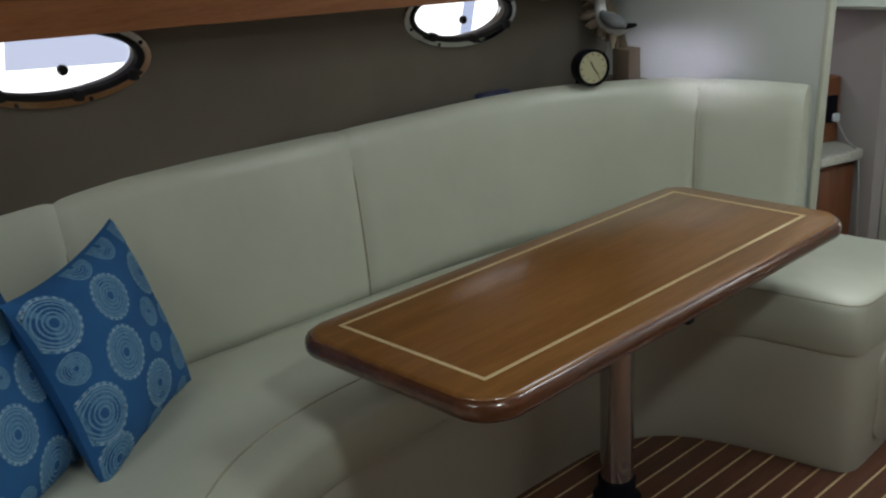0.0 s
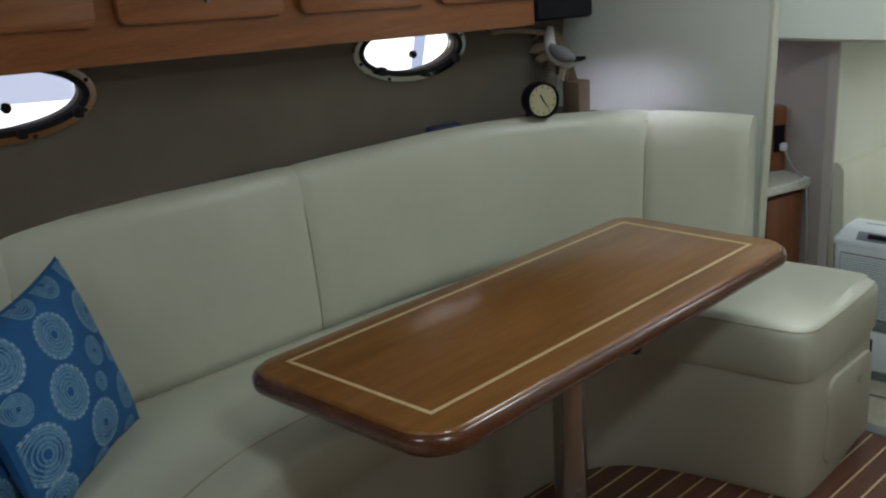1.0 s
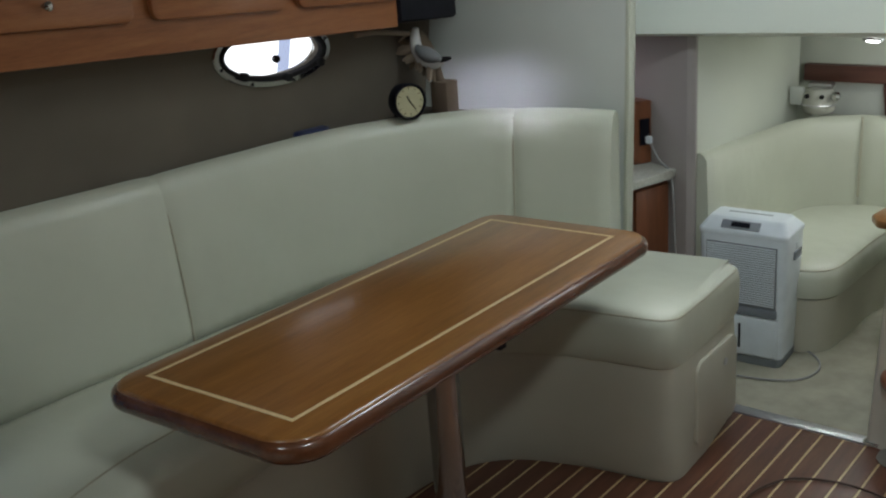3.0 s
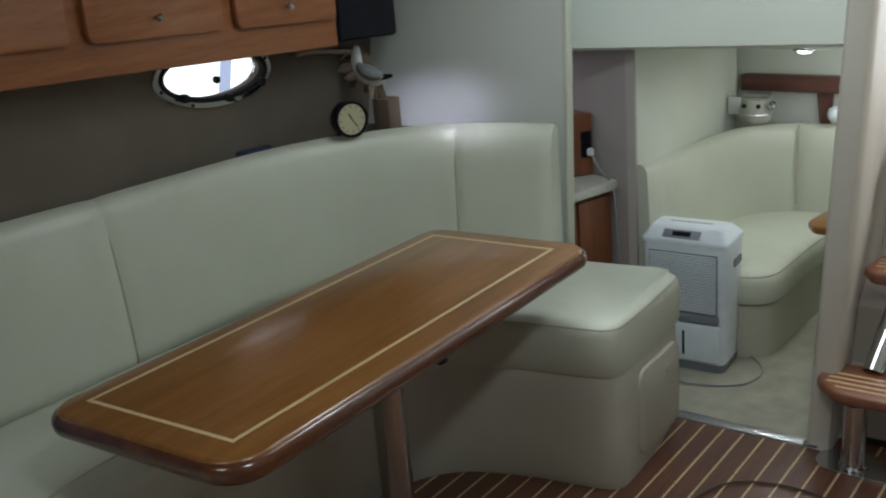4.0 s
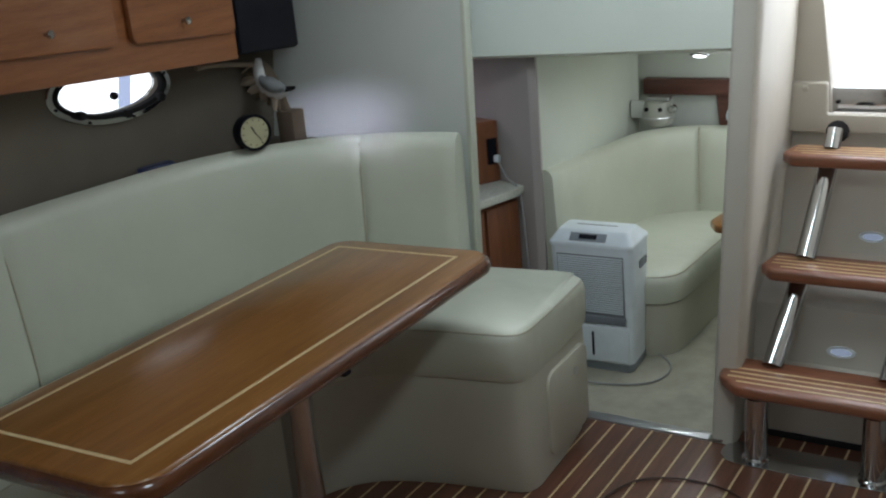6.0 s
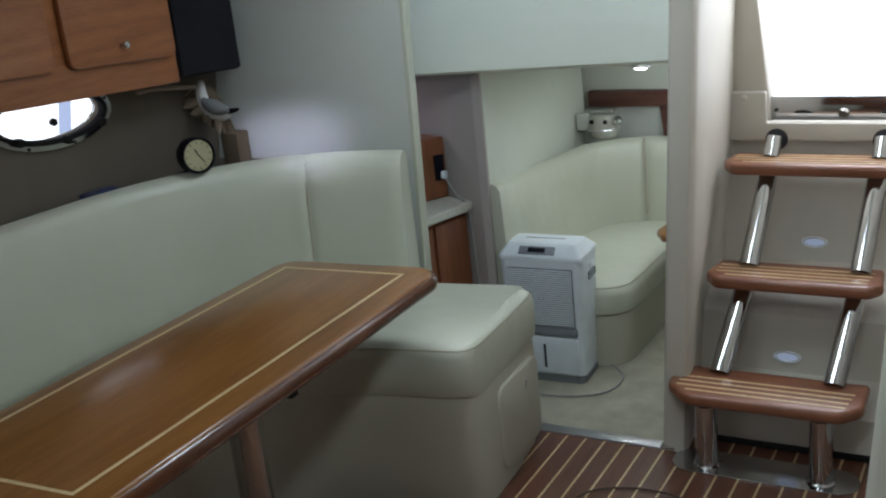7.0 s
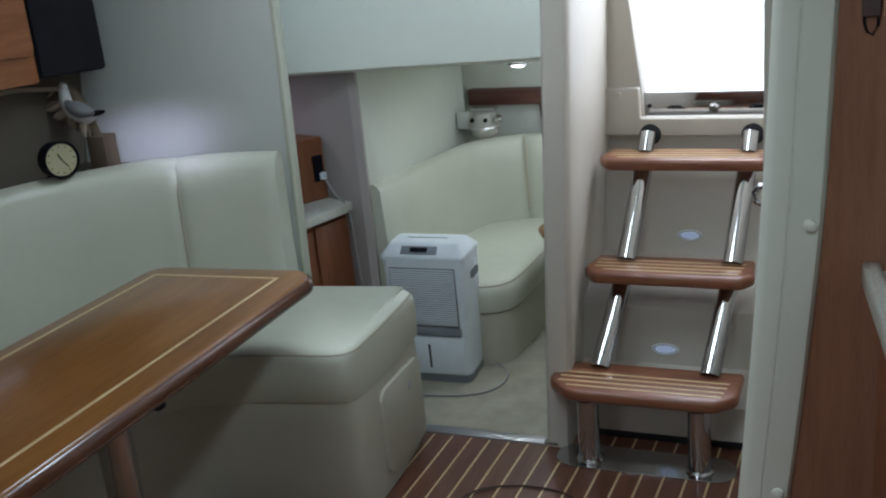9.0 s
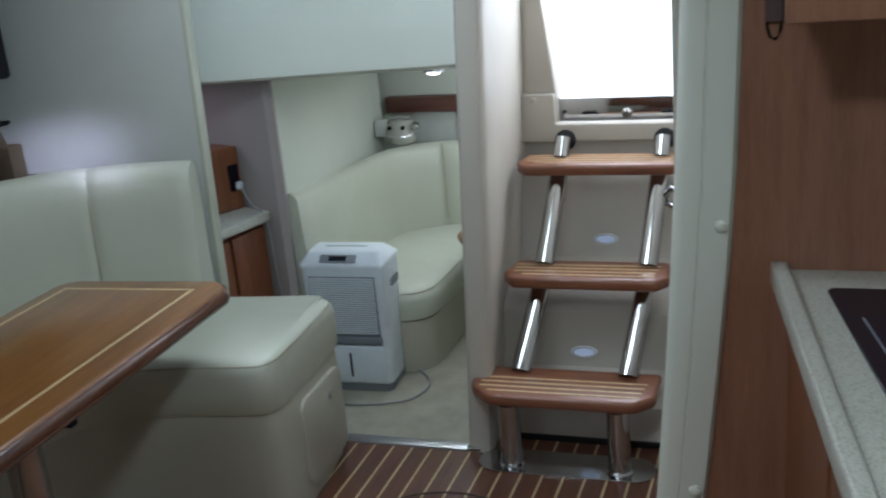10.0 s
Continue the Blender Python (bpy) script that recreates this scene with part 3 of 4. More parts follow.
def tread(x0, x1, y0, y1, z, big):
    out = rounded([(x0, y1), (x0, y0 + 0.065), (x0 + 0.065, y0), (x1 - 0.05, y0), (x1, y0 + 0.05), (x1, y1)], [0.012, 0.06, 0.06, 0.045, 0.045, 0.012], 8)
    if not big:
        out = rounded([(x0 + 0.02, y1), (x0, y0 + 0.05), (x0 + 0.035, y0), (x1 - 0.03, y0), (x1, y0 + 0.04), (x1 - 0.01, y1)], [0.012, 0.03, 0.03, 0.02, 0.02, 0.012])
    t = part("tread", prism(out, z - 0.036, z, 0.013, 3), TREAD, ladder)
    for k in range(4):
        yy = y0 + 0.030 + 0.0265 * k
        if yy > y1 - 0.02:
            break
        cut = 0.018 + (0.030 if k == 0 else 0.0)
        part("inlay_strip", box(x0 + cut + 0.012, x1 - 0.030 - 0.004 * (3 - k), yy, yy + 0.007, z - 0.002, z + 0.0008), HOLLY, t)
    return t


tread(0.508, 1.022, 1.475, 1.665, 0.240, True)
tread(0.556, 1.034, 1.745, 1.905, 0.478, False)
tread(0.554, 1.060, 1.985, 2.130, 0.745, False)
for dx in (0.0, 0.301):
    part("post", lathe([(0.031, 0.006), (0.031, 0.192)], 28, Matrix.Translation((0.619 + dx, 1.530, 0))), CHROME, ladder, "polished steel foot post")
    part("foot_ring", lathe([(0.038, 0.004), (0.038, 0.009), (0.032, 0.014)], 28, Matrix.Translation((0.619 + dx, 1.530, 0))), CHROME, ladder)
    for a, b in (((0.634, 1.628, 0.238), (0.662, 1.845, 0.442)), ((0.665, 1.860, 0.476), (0.682, 2.065, 0.709)), ((0.684, 2.085, 0.742), (0.687, 2.118, 0.795))):
        part("side_tube", tube([(a[0] + dx, a[1], a[2]), (b[0] + dx, b[1], b[2])], 0.028 if a[2] < 0.7 else 0.023, 24), CHROME, ladder, "polished steel side tube")
    part("tube_socket", lathe([(0.033, -0.008), (0.032, 0.002), (0.025, 0.004)], 24, Matrix.Translation((0.689 + dx, 2.132, 0.786)) @ Matrix.Rotation(radians(62), 4, "X")), RUBBER, ladder, "dark socket ring")
part("foot_plate", prism(rounded([(0.520, 1.480), (1.015, 1.480), (1.015, 1.605), (0.520, 1.605)], 0.058, 10), 0.001, 0.005, 0.001, 1), CHROME, ladder, "polished steel foot plate")
for x, y, z, g in ((0.792, 2.194, 0.446, 4), (0.776, 1.839, 0.213, 4)):
    li = thing("step_light", "small oval clear step light in the riser", "light", "step lights", at=(x, y, z))
    m = Matrix.Translation((x, y - 0.001, z)) @ Matrix.Rotation(radians(90 - g), 4, "X")
    bm = oval_ring(0.028, 0.011, 0.040, 0.018, 0, 0.006, 28, 0.002)
    bm.transform(m)
    part("bezel", bm, WHITE_PLASTIC, li)
    bm = prism(ellipse(0.028, 0.0115, 24), 0, 0.005, 0.002, 1)
    bm.transform(m)
    part("lens", bm, LED, li, "lit clear lens")

# ---------------------------------------------------------------- padded post and galley
EDGE_L = [(1.064, 0.0), (1.088, 0.31), (1.114, 0.63), (1.137, 1.03), (1.149, 1.31), (1.153, 2.0)]
EDGE_R = [(1.152, 0.0), (1.194, 0.32), (1.222, 0.62), (1.246, 0.92), (1.260, 1.30), (1.264, 2.0)]
zs = [0.0, 0.12, 0.25, 0.4, 0.55, 0.7, 0.85, 1.0, 1.15, 1.3, 1.5, 1.75, 1.985]
rows = []
for z in zs:
    a = float(np.interp(z, [p[1] for p in EDGE_L], [p[0] for p in EDGE_L]))
    b = float(np.interp(z, [p[1] for p in EDGE_R], [p[0] for p in EDGE_R]))
    w = b - a
    rows.append([(a, 1.10, z), (a, 0.990, z), (a + 0.006, 0.975, z), (a + 0.02, 0.966, z), (a + 0.43 * w, 0.963, z), (a + 0.46 * w, 0.9672, z), (a + 0.49 * w, 0.963, z), (b - 0.03, 0.962, z), (b - 0.008, 0.967, z), (b, 0.980, z), (b, 1.10, z)])
pad = thing("padded_post", "cream vinyl padded post with covered buttons", "post", kind="structure", at=(1.2, 0.98, 0))
part("panel", loft(rows, closed=True), SOFFIT, pad)
for x, z in ((1.221, 0.895), (1.168, 0.320), (1.240, 1.50)):
    part("button", lathe([(0.0125, -0.002), (0.012, 0.004), (0.008, 0.007), (0.002, 0.008)], 18, Matrix.Translation((x, 0.961, z)) @ Matrix.Rotation(radians(90), 4, "X")), SOFFIT, pad)
part("door_edge_strip", box(1.131, 1.144, 1.02, 1.06, 0.95, 1.985, 0.003), STAIR_LINER, pad)
part("door_latch", tube([(1.142, 1.10, 0.925), (1.116, 1.11, 0.925), (1.104, 1.11, 0.912), (1.106, 1.11, 0.895), (1.124, 1.11, 0.887), (1.142, 1.10, 0.887)], 0.0065, 12), CHROME, pad, "chrome door latch")
solid("wall_galley_end", box(1.165, 2.18, 0.985, 1.02, 0.0, 2.0), CHERRY_LIT, "cherry panelled wall at the end of the galley", "wall", kind="structure", smooth=False)

galley = thing("galley_cabinet", "cherry galley base cabinet", "cabinet", at=(1.7, 0.2, 0))


def slant(y):
    return 1.313 + (0.963 - y) * 0.131


def plan(d, far=0.983):
    return [(slant(far) + d, far), (slant(-1.8) + d, -1.8), (2.158, -1.8), (2.158, far)]


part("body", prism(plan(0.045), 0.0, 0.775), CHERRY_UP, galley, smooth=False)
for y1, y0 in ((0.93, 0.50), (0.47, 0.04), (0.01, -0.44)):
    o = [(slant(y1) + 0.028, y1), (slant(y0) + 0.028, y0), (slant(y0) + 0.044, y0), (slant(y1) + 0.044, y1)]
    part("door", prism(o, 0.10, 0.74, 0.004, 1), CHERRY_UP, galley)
top = thing("worktop", "speckled cream galley worktop with raised front lip", "worktop", at=(1.7, 0.2, 0.84))
part("slab", prism(plan(0.012), 0.776, 0.806, 0.005, 2), COUNTER, top)
lip = [(slant(0.981), 0.981), (slant(-1.8), -1.8), (slant(-1.8) + 0.032, -1.8), (slant(0.981) + 0.032, 0.981)]
part("front_lip", prism(lip, 0.772, 0.823, 0.009, 3), COUNTER, top)
hob = thing("cooktop", "black glass cooktop set in the worktop", "cooktop", at=(1.65, 0.5, 0.87))
hq = [(1.406, 0.876), (1.86, 0.876), (1.86, 0.15), (1.528, 0.15)]
part("glass_plate", prism(rounded([p for p in hq], 0.014), 0.8055, 0.812, 0.002, 1), GLASS_TOP, hob)
part("control_panel", prism([(1.458, 0.74), (1.462, 0.74), (1.545, 0.30), (1.541, 0.30)], 0.812, 0.8126), GREY_PLASTIC, hob, "grey line on the glass")
part("ring_mark", oval_ring(0.080, 0.080, 0.084, 0.084, 0.8115, 0.8124, 40), GREY_PLASTIC, hob)
hob.children[-1].matrix_parent_inverse = Matrix.Translation((1.68 - 1.65, 0.45 - 0.5, -0.87))
upper = thing("upper_cabinet", "cherry upper galley cabinet", "cabinet", at=(1.8, 0.75, 1.4))
part("body", box(1.336, 2.158, 0.70, 0.984, 1.320, 1.975, 0.004), CHERRY_LIT, upper)
part("valance", box(1.331, 2.158, 0.690, 0.704, 1.300, 1.40, 0.006), CHERRY_LIT, upper)
strap = thing("wall_bracket", "dark hanging bracket and cord on the galley wall", "bracket", at=(1.36, 0.97, 1.4))
part("plate", box(1.296, 1.326, 0.968, 0.9845, 1.268, 1.42, 0.004), BRACKET, strap)
part("cord", tube([(1.300, 0.975, 1.285), (1.300, 0.978, 1.257), (1.305, 0.980, 1.241), (1.314, 0.980, 1.236), (1.322, 0.978, 1.253), (1.323, 0.975, 1.285)], 0.0025, 8), RUBBER, strap)

# ---------------------------------------------------------------- aft cabin
carpet = thing("floor_aft", "beige carpeted floor of the aft cabin", "floor", kind="structure", at=(0, 2.2, -0.06))
part("carpet", box(-1.3, 0.60, 1.625, 3.3, -0.10, -0.058), CARPET, carpet, smooth=False)
sill = thing("threshold", "worn metal threshold strip between sole and carpet", "threshold", kind="structure", at=(0.3, 1.6, 0))
part("strip", box(0.06, 0.515, 1.578, 1.622, -0.02, 0.004, 0.003), STEEL, sill)
part("riser", box(0.06, 0.515, 1.6225, 1.630, -0.10, -0.003), CARPET, sill, smooth=False)
part("end_cap", box(0.47, 0.513, 1.573, 1.60, 0.0045, 0.014, 0.004), CHROME, sill, "shiny steel end cap")
soffit = loft([[(x, 2.01, 1.044 + 0.03 * x), (x, 2.00, 1.034 + 0.03 * x), (x, 1.985, 1.034 + 0.03 * x), (x, 1.972, 1.044 + 0.03 * x), (x, 1.975, 1.067 + 0.03 * x), (x, 2.01, 1.22), (x, 2.08, 1.45), (x, 2.17, 1.75), (x, 2.22, 2.0), (x, 2.28, 2.0)] for x in np.linspace(-1.2, 0.488, 9)])
solid("soffit", soffit, SOFFIT, "cream padded overhead sloping down into the aft cabin", "soffit", kind="structure")
solid("ceiling_aft", loft([[(x, y, z) for y, z in ((1.995, 1.066), (2.20, 1.012), (2.42, 0.966), (3.05, 0.950), (3.05, 1.12), (1.995, 1.12))] for x in (-1.3, 0.488)], closed=True), HEADLINER, "cream low sloping ceiling of the aft cabin", "ceiling", kind="structure", smooth=False)
dl = thing("downlight", "small lit round ceiling downlight", "light", at=(0.2, 2.38, 0.974))
part("bezel", lathe([(0.034, 0.0), (0.033, -0.006), (0.022, -0.008)], 28, Matrix.Translation((0.2, 2.38, 0.972)) @ Matrix.Rotation(radians(-12), 4, "X")), CHROME, dl)
part("lens", lathe([(0.022, 0.0), (0.021, -0.0105), (0.010, -0.013)], 24, Matrix.Translation((0.2, 2.38, 0.972)) @ Matrix.Rotation(radians(-12), 4, "X")), LAMP, dl, "lit lens")
# hull wall beside the aft settee, partition, aft wall
solid("wall_aft_side", prism([(-0.246, 2.056), (-0.30, 2.08), (-0.34, 2.9), (-0.30, 2.98), (-0.225, 2.93), (-0.232, 2.86)], -0.06, 1.03), HEADLINER, "cream vinyl wall beside the aft settee", "wall", kind="structure", smooth=False)
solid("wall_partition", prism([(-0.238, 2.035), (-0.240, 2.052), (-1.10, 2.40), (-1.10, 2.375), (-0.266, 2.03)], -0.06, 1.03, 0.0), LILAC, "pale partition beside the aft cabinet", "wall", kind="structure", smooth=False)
solid("wall_aft", box(-0.5, 0.62, 3.0, 3.04, -0.1, 1.05), HEADLINER, "cream aft wall", "wall", kind="structure", smooth=False)
solid("wall_aft_hull", box(-1.14, -1.10, 1.58, 3.04, -0.1, 2.0), FABRIC, "taupe hull side in the aft cabin", "wall", kind="structure", smooth=False)
solid("wall_aft_top", box(-1.14, 0.50, 2.29, 2.33, 1.06, 2.0), HEADLINER, "cream filler above the aft cabin", "wall", kind="structure", smooth=False)
solid("wall_aft_inner", box(0.56, 0.60, 2.31, 3.04, -0.1, 1.06), HEADLINER, "cream inner wall of the aft cabin", "wall", kind="structure", smooth=False)
# aft settee
aft = thing("aft_settee", "curved cream vinyl settee in the aft cabin", "sofa", at=(0.0, 2.5, -0.06))
A_BACK = [(-0.262, 2.06), (-0.258, 2.3), (-0.232, 2.6), (-0.17, 2.80), (-0.02, 2.92), (0.2, 2.955), (0.52, 2.96)]
a_line = curve_points([(x, y, 0) for x, y in A_BACK], 61)


def a_in(k):
    d = (a_line[min(k + 1, 60)] - a_line[max(k - 1, 0)]).normalized()
    return Vector((d.y, -d.x, 0))


SEAM = min(range(61), key=lambda k: abs(a_line[k].x - 0.015))


def aft_panel(k0, k1):
    rows = []
    for k in range(k0, k1 + 1):
        hz = 0.636 - 0.032 * min(1.0, max(0.0, (a_line[k].y - 2.05) / 0.5))
        e = min(k - k0, k1 - k) * 0.02
        f = 1 - 0.2 * math.exp(-e / 0.02)
        rows.append([a_line[k] + a_in(k) * (o * f) + Vector((0, 0, z)) for o, z in ((0.004, -0.057), (0.004, hz - 0.03), (0.012, hz - 0.008), (0.03, hz), (0.05, hz - 0.006), (0.066, hz - 0.025), (0.072, 0.50), (0.080, 0.36), (0.080, -0.057))])
    return loft(rows, closed=True)


part("back_cushion", aft_panel(0, SEAM), VINYL, aft)
part("back_cushion", aft_panel(SEAM, 60), VINYL, aft)
part("seam", tube([a_line[SEAM] + a_in(SEAM) * o + Vector((0, 0, z)) for o, z in ((0.062, 0.605), (0.071, 0.50), (0.079, 0.30))], 0.004, 6), PIPING, aft)
A_FRONT = [(-0.16, 2.150), (0.03, 2.145), (0.125, 2.160), (0.176, 2.210), (0.192, 2.30), (0.205, 2.55), (0.225, 2.70), (0.26, 2.80)]
A_REAR = [(-0.195, 2.24), (-0.195, 2.30), (-0.195, 2.37), (-0.19, 2.44), (-0.185, 2.52), (-0.15, 2.70), (0.0, 2.84), (0.22, 2.90)]
fr, re_ = curve_points([(x, y, 0) for x, y in A_FRONT], 61), curve_points([(x, y, 0) for x, y in A_REAR], 61)
ap = list(zip(fr, re_))
part("seat_cushion", loft(ring_rows([(9, 0.145), (0.02, 0.145), (0.006, 0.148), (0.0, 0.165), (0.0, 0.215), (0.008, 0.240), (0.03, 0.256), (0.08, 0.266), (9, 0.268)], ap), closed=True), VINYL, aft)
part("base", loft(ring_rows([(9, -0.057), (0.03, -0.057), (0.02, 0.05), (0.014, 0.141), (9, 0.141)], ap), closed=True), VINYL_SHADED, aft, "cream vinyl-covered plinth")
part("piping", tube([f + (r - f).normalized() * 0.012 + Vector((0, 0, 0.245)) for f, r in ap], 0.003, 6), PIPING, aft)
# mirror strip, wood trim
part("trim", box(-0.215, 0.54, 2.955, 2.999, 0.712, 0.775, 0.004), DARK_CHERRY, thing("wall_trim", "dark cherry trim strip on the aft wall", "trim", kind="structure", at=(0.1, 2.97, 0.77)))
mir = thing("aft_window", "slanted tinted pane in the aft wall", "window", kind="structure", at=(0.1, 2.99, 0.68))
part("pane", prism([(-0.20, 0.58), (0.09, 0.58), (0.075, 0.711), (-0.20, 0.711)], 0, 0.006, m=Matrix(((1, 0, 0, 0), (0, 0, 1, 2.992), (0, 1, 0, 0), (0, 0, 0, 1)))), plain("pale glazing", (0.55, 0.57, 0.52), 0.15), mir)
part("mullion", prism([(0.09, 0.58), (0.125, 0.58), (0.135, 0.711), (0.075, 0.711)], 0, 0.02, 0.003, 1, Matrix(((1, 0, 0, 0), (0, 0, 1, 2.975), (0, 1, 0, 0), (0, 0, 0, 1)))), DARK_CHERRY, mir, "cherry mullion")
# lamp on the aft backrest
lan = thing("cabin_fan", "small cream two-eyed cabin fan on the backrest ledge", "fan", at=(-0.10, 2.86, 0.628))
part("body", lathe([(0.045, 0.0), (0.058, 0.012), (0.062, 0.035), (0.058, 0.07), (0.046, 0.092), (0.02, 0.098)], 24, Matrix.Translation((-0.10, 2.86, 0.628))), FAN_GREY, lan)
part("band", lathe([(0.0605, 0.028), (0.0635, 0.034), (0.0605, 0.042)], 24, Matrix.Translation((-0.10, 2.86, 0.628))), STEEL, lan)
for dx in (-0.028, 0.028):
    part("eye", lathe([(0.009, 0), (0.008, 0.006), (0.003, 0.008)], 14, Matrix.Translation((-0.10 + dx, 2.806, 0.699)) @ Matrix.Rotation(radians(90), 4, "X")), RUBBER, lan)
part("cap", box(-0.14, -0.05, 2.84, 2.89, 0.724, 0.740, 0.006), STEEL, lan)
part("knob", lathe([(0.016, 0), (0.017, 0.02), (0.008, 0.03)], 16, Matrix.Translation((-0.03, 2.84, 0.699)) @ Matrix.Rotation(radians(90), 4, "X")), CHROME, lan)
part("plate", box(-0.225, -0.170, 2.835, 2.85, 0.640, 0.710, 0.006), GELCOAT, thing("wall_outlet", "white wall outlet plate", "outlet", at=(-0.2, 2.84, 0.7)))
part("leaf", prism(rounded([(0.225, 2.40), (0.26, 2.34), (0.50, 2.34), (0.50, 2.62), (0.26, 2.62)], 0.03), 0.36, 0.39, 0.01, 2), TABLE_WOOD, thing("side_table", "small cherry table leaf by the aft settee", "table", at=(0.36, 2.45, 0.36)))
part("bracket", box(0.44, 0.545, 2.42, 2.52, 0.30, 0.3595, 0.004), STEEL, bpy.data.objects["side_table"])
ball = thing("small_globe", "small pale blue-green glass globe on the ledge", "ornament", at=(0.165, 2.90, 0.634))
part("globe", lathe([(0.004, 0), (0.016, 0.004), (0.026, 0.018), (0.028, 0.032), (0.022, 0.05), (0.006, 0.058)], 20, Matrix.Translation((0.165, 2.90, 0.634))), WHITE_PLASTIC, ball)
lan.location += Vector((-0.02, 0, -0.016))
ball.location += Vector((0, 0, -0.016))
# low cabinet with box
low_cab = thing("low_cabinet", "cherry low cabinet with cream top beside the aft bulkhead", "cabinet", at=(-0.6, 2.0, -0.06))
P = [(-0.345, 2.050), (-0.422, 1.772), (-1.0, 1.70), (-1.0, 2.3), (-0.46, 2.10)]
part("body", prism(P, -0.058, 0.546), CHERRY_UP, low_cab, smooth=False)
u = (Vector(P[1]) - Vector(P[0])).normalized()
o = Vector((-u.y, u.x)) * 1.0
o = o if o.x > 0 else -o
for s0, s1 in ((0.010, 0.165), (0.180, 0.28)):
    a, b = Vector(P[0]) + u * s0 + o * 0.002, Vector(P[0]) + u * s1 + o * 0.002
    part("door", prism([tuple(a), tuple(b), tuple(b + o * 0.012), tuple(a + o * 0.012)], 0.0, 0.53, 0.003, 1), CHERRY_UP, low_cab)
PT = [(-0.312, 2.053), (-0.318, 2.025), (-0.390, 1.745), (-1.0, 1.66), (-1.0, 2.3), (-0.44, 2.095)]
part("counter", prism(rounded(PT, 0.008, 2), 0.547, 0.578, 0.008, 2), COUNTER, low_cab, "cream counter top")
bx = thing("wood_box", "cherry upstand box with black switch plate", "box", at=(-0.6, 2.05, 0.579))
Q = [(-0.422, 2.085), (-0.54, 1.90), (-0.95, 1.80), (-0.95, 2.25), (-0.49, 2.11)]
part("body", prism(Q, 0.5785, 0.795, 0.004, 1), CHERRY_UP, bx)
a = Vector(Q[0])
u2 = (Vector(Q[1]) - a).normalized()
o2 = Vector((-u2.y, u2.x)) if Vector((-u2.y, u2.x)).x > 0 else Vector((u2.y, -u2.x))
sp = [tuple(a + u2 * 0.010 + o2 * 0.001), tuple(a + u2 * 0.045 + o2 * 0.001), tuple(a + u2 * 0.045 + o2 * 0.008), tuple(a + u2 * 0.010 + o2 * 0.008)]
part("switch_plate", prism(sp, 0.645, 0.735, 0.002, 1), BLACK, bx, "black switch plate")
pc = a + u2 * 0.018 + o2 * 0.018
part("plug", box(pc.x - 0.010, pc.x + 0.010, pc.y - 0.010, pc.y + 0.010, 0.652, 0.677, 0.004), WHITE_PLASTIC, bx, "pale plug")

# dehumidifier
dm = Matrix.Translation((-0.064, 2.093, -0.058)) @ Matrix.Rotation(radians(2), 4, "Z") @ Matrix.Diagonal((1.035, 1.0, 0.97, 1.0))
deh = thing("dehumidifier", "white portable dehumidifier with grey louvred front on the carpet", "dehumidifier", at=tuple(dm.translation))
W, D = 0.142, 0.086


def dh(bm):
    bm.transform(dm)
    return bm


def taper(bm):
    for v in bm.verts:
        k = 0.93 + 0.09 * min(1, v.co.z / 0.44)
        v.co.x *= k
        v.co.y *= k
    return bm


shell = loft([[(x, y, z) for x, y in rounded([(-W * s, -D * s), (W * s, -D * s), (W * s, D * s), (-W * s, D * s)], 0.026, 5)] for z, s in ((0.030, 0.92), (0.10, 0.935), (0.20, 0.95), (0.40, 1.0), (0.452, 1.005), (0.462, 1.0))], closed=True)
part("shell", dh(shell), WHITE_PLASTIC, deh)
hood = loft([[(x, y, z) for x, y in rounded([(-W * s, -D * t), (W * s, -D * t), (W * s, D * t), (-W * s, D * t)], 0.016, 4)] for z, s, t in ((0.458, 0.99, 0.985), (0.461, 1.012, 1.02), (0.472, 1.014, 1.025), (0.477, 1.005, 1.0), (0.508, 0.86, 0.62), (0.512, 0.84, 0.58), (0.513, 0.80, 0.54))], closed=True)
part("hood", dh(hood), WHITE_PLASTIC, deh, "bevelled white top hood")
foot = loft([[(x, y, z) for x, y in rounded([(-W * s, -D * s), (W * s, -D * s), (W * s, D * s), (-W * s, D * s)], 0.026, 5)] for z, s in ((0.0, 0.90), (0.008, 0.93), (0.030, 0.935))], closed=True)
part("top_slot", dh(box(-0.075, 0.065, 0.004, 0.010, 0.5115, 0.5138)), GREY_PLASTIC, deh, "grey slot in the hood")
part("foot", dh(foot), GREY_PLASTIC, deh, "grey foot")
ty = -D * 1.0
part("vent_panel", dh(box(-0.116, 0.112, ty - 0.002, ty + 0.006, 0.205, 0.435, 0.002)), GREY_LIGHT, deh, "grey vent panel")
for k in range(26):
    z = 0.225 + k * 0.0080
    part("louvre", dh(box(-0.112, 0.108, ty - 0.0055, ty + 0.001, z, z + 0.0045)), WHITE_PLASTIC, deh, smooth=False)
part("vent_foot", dh(box(-0.118, 0.116, ty - 0.006, ty + 0.012, 0.183, 0.212, 0.004)), GREY_PLASTIC, deh, "grey handle strip under the vent")
part("bucket", dh(box(-0.120, 0.122, ty - 0.004, ty + 0.03, 0.034, 0.180, 0.010, 3)), WHITE_PLASTIC, deh, "white water bucket front")
part("level_window", dh(box(-0.004, 0.004, ty - 0.0052, ty, 0.06, 0.150, 0.001)), BLACK, deh, "dark water level window")
cp = Matrix.Translation((-0.01, -0.0712, 0.4935)) @ Matrix.Rotation(radians(43.6), 4, "X")
bm = box(-0.062, 0.062, -0.016, 0.016, -0.002, 0.003, 0.002)
bm.transform(cp)
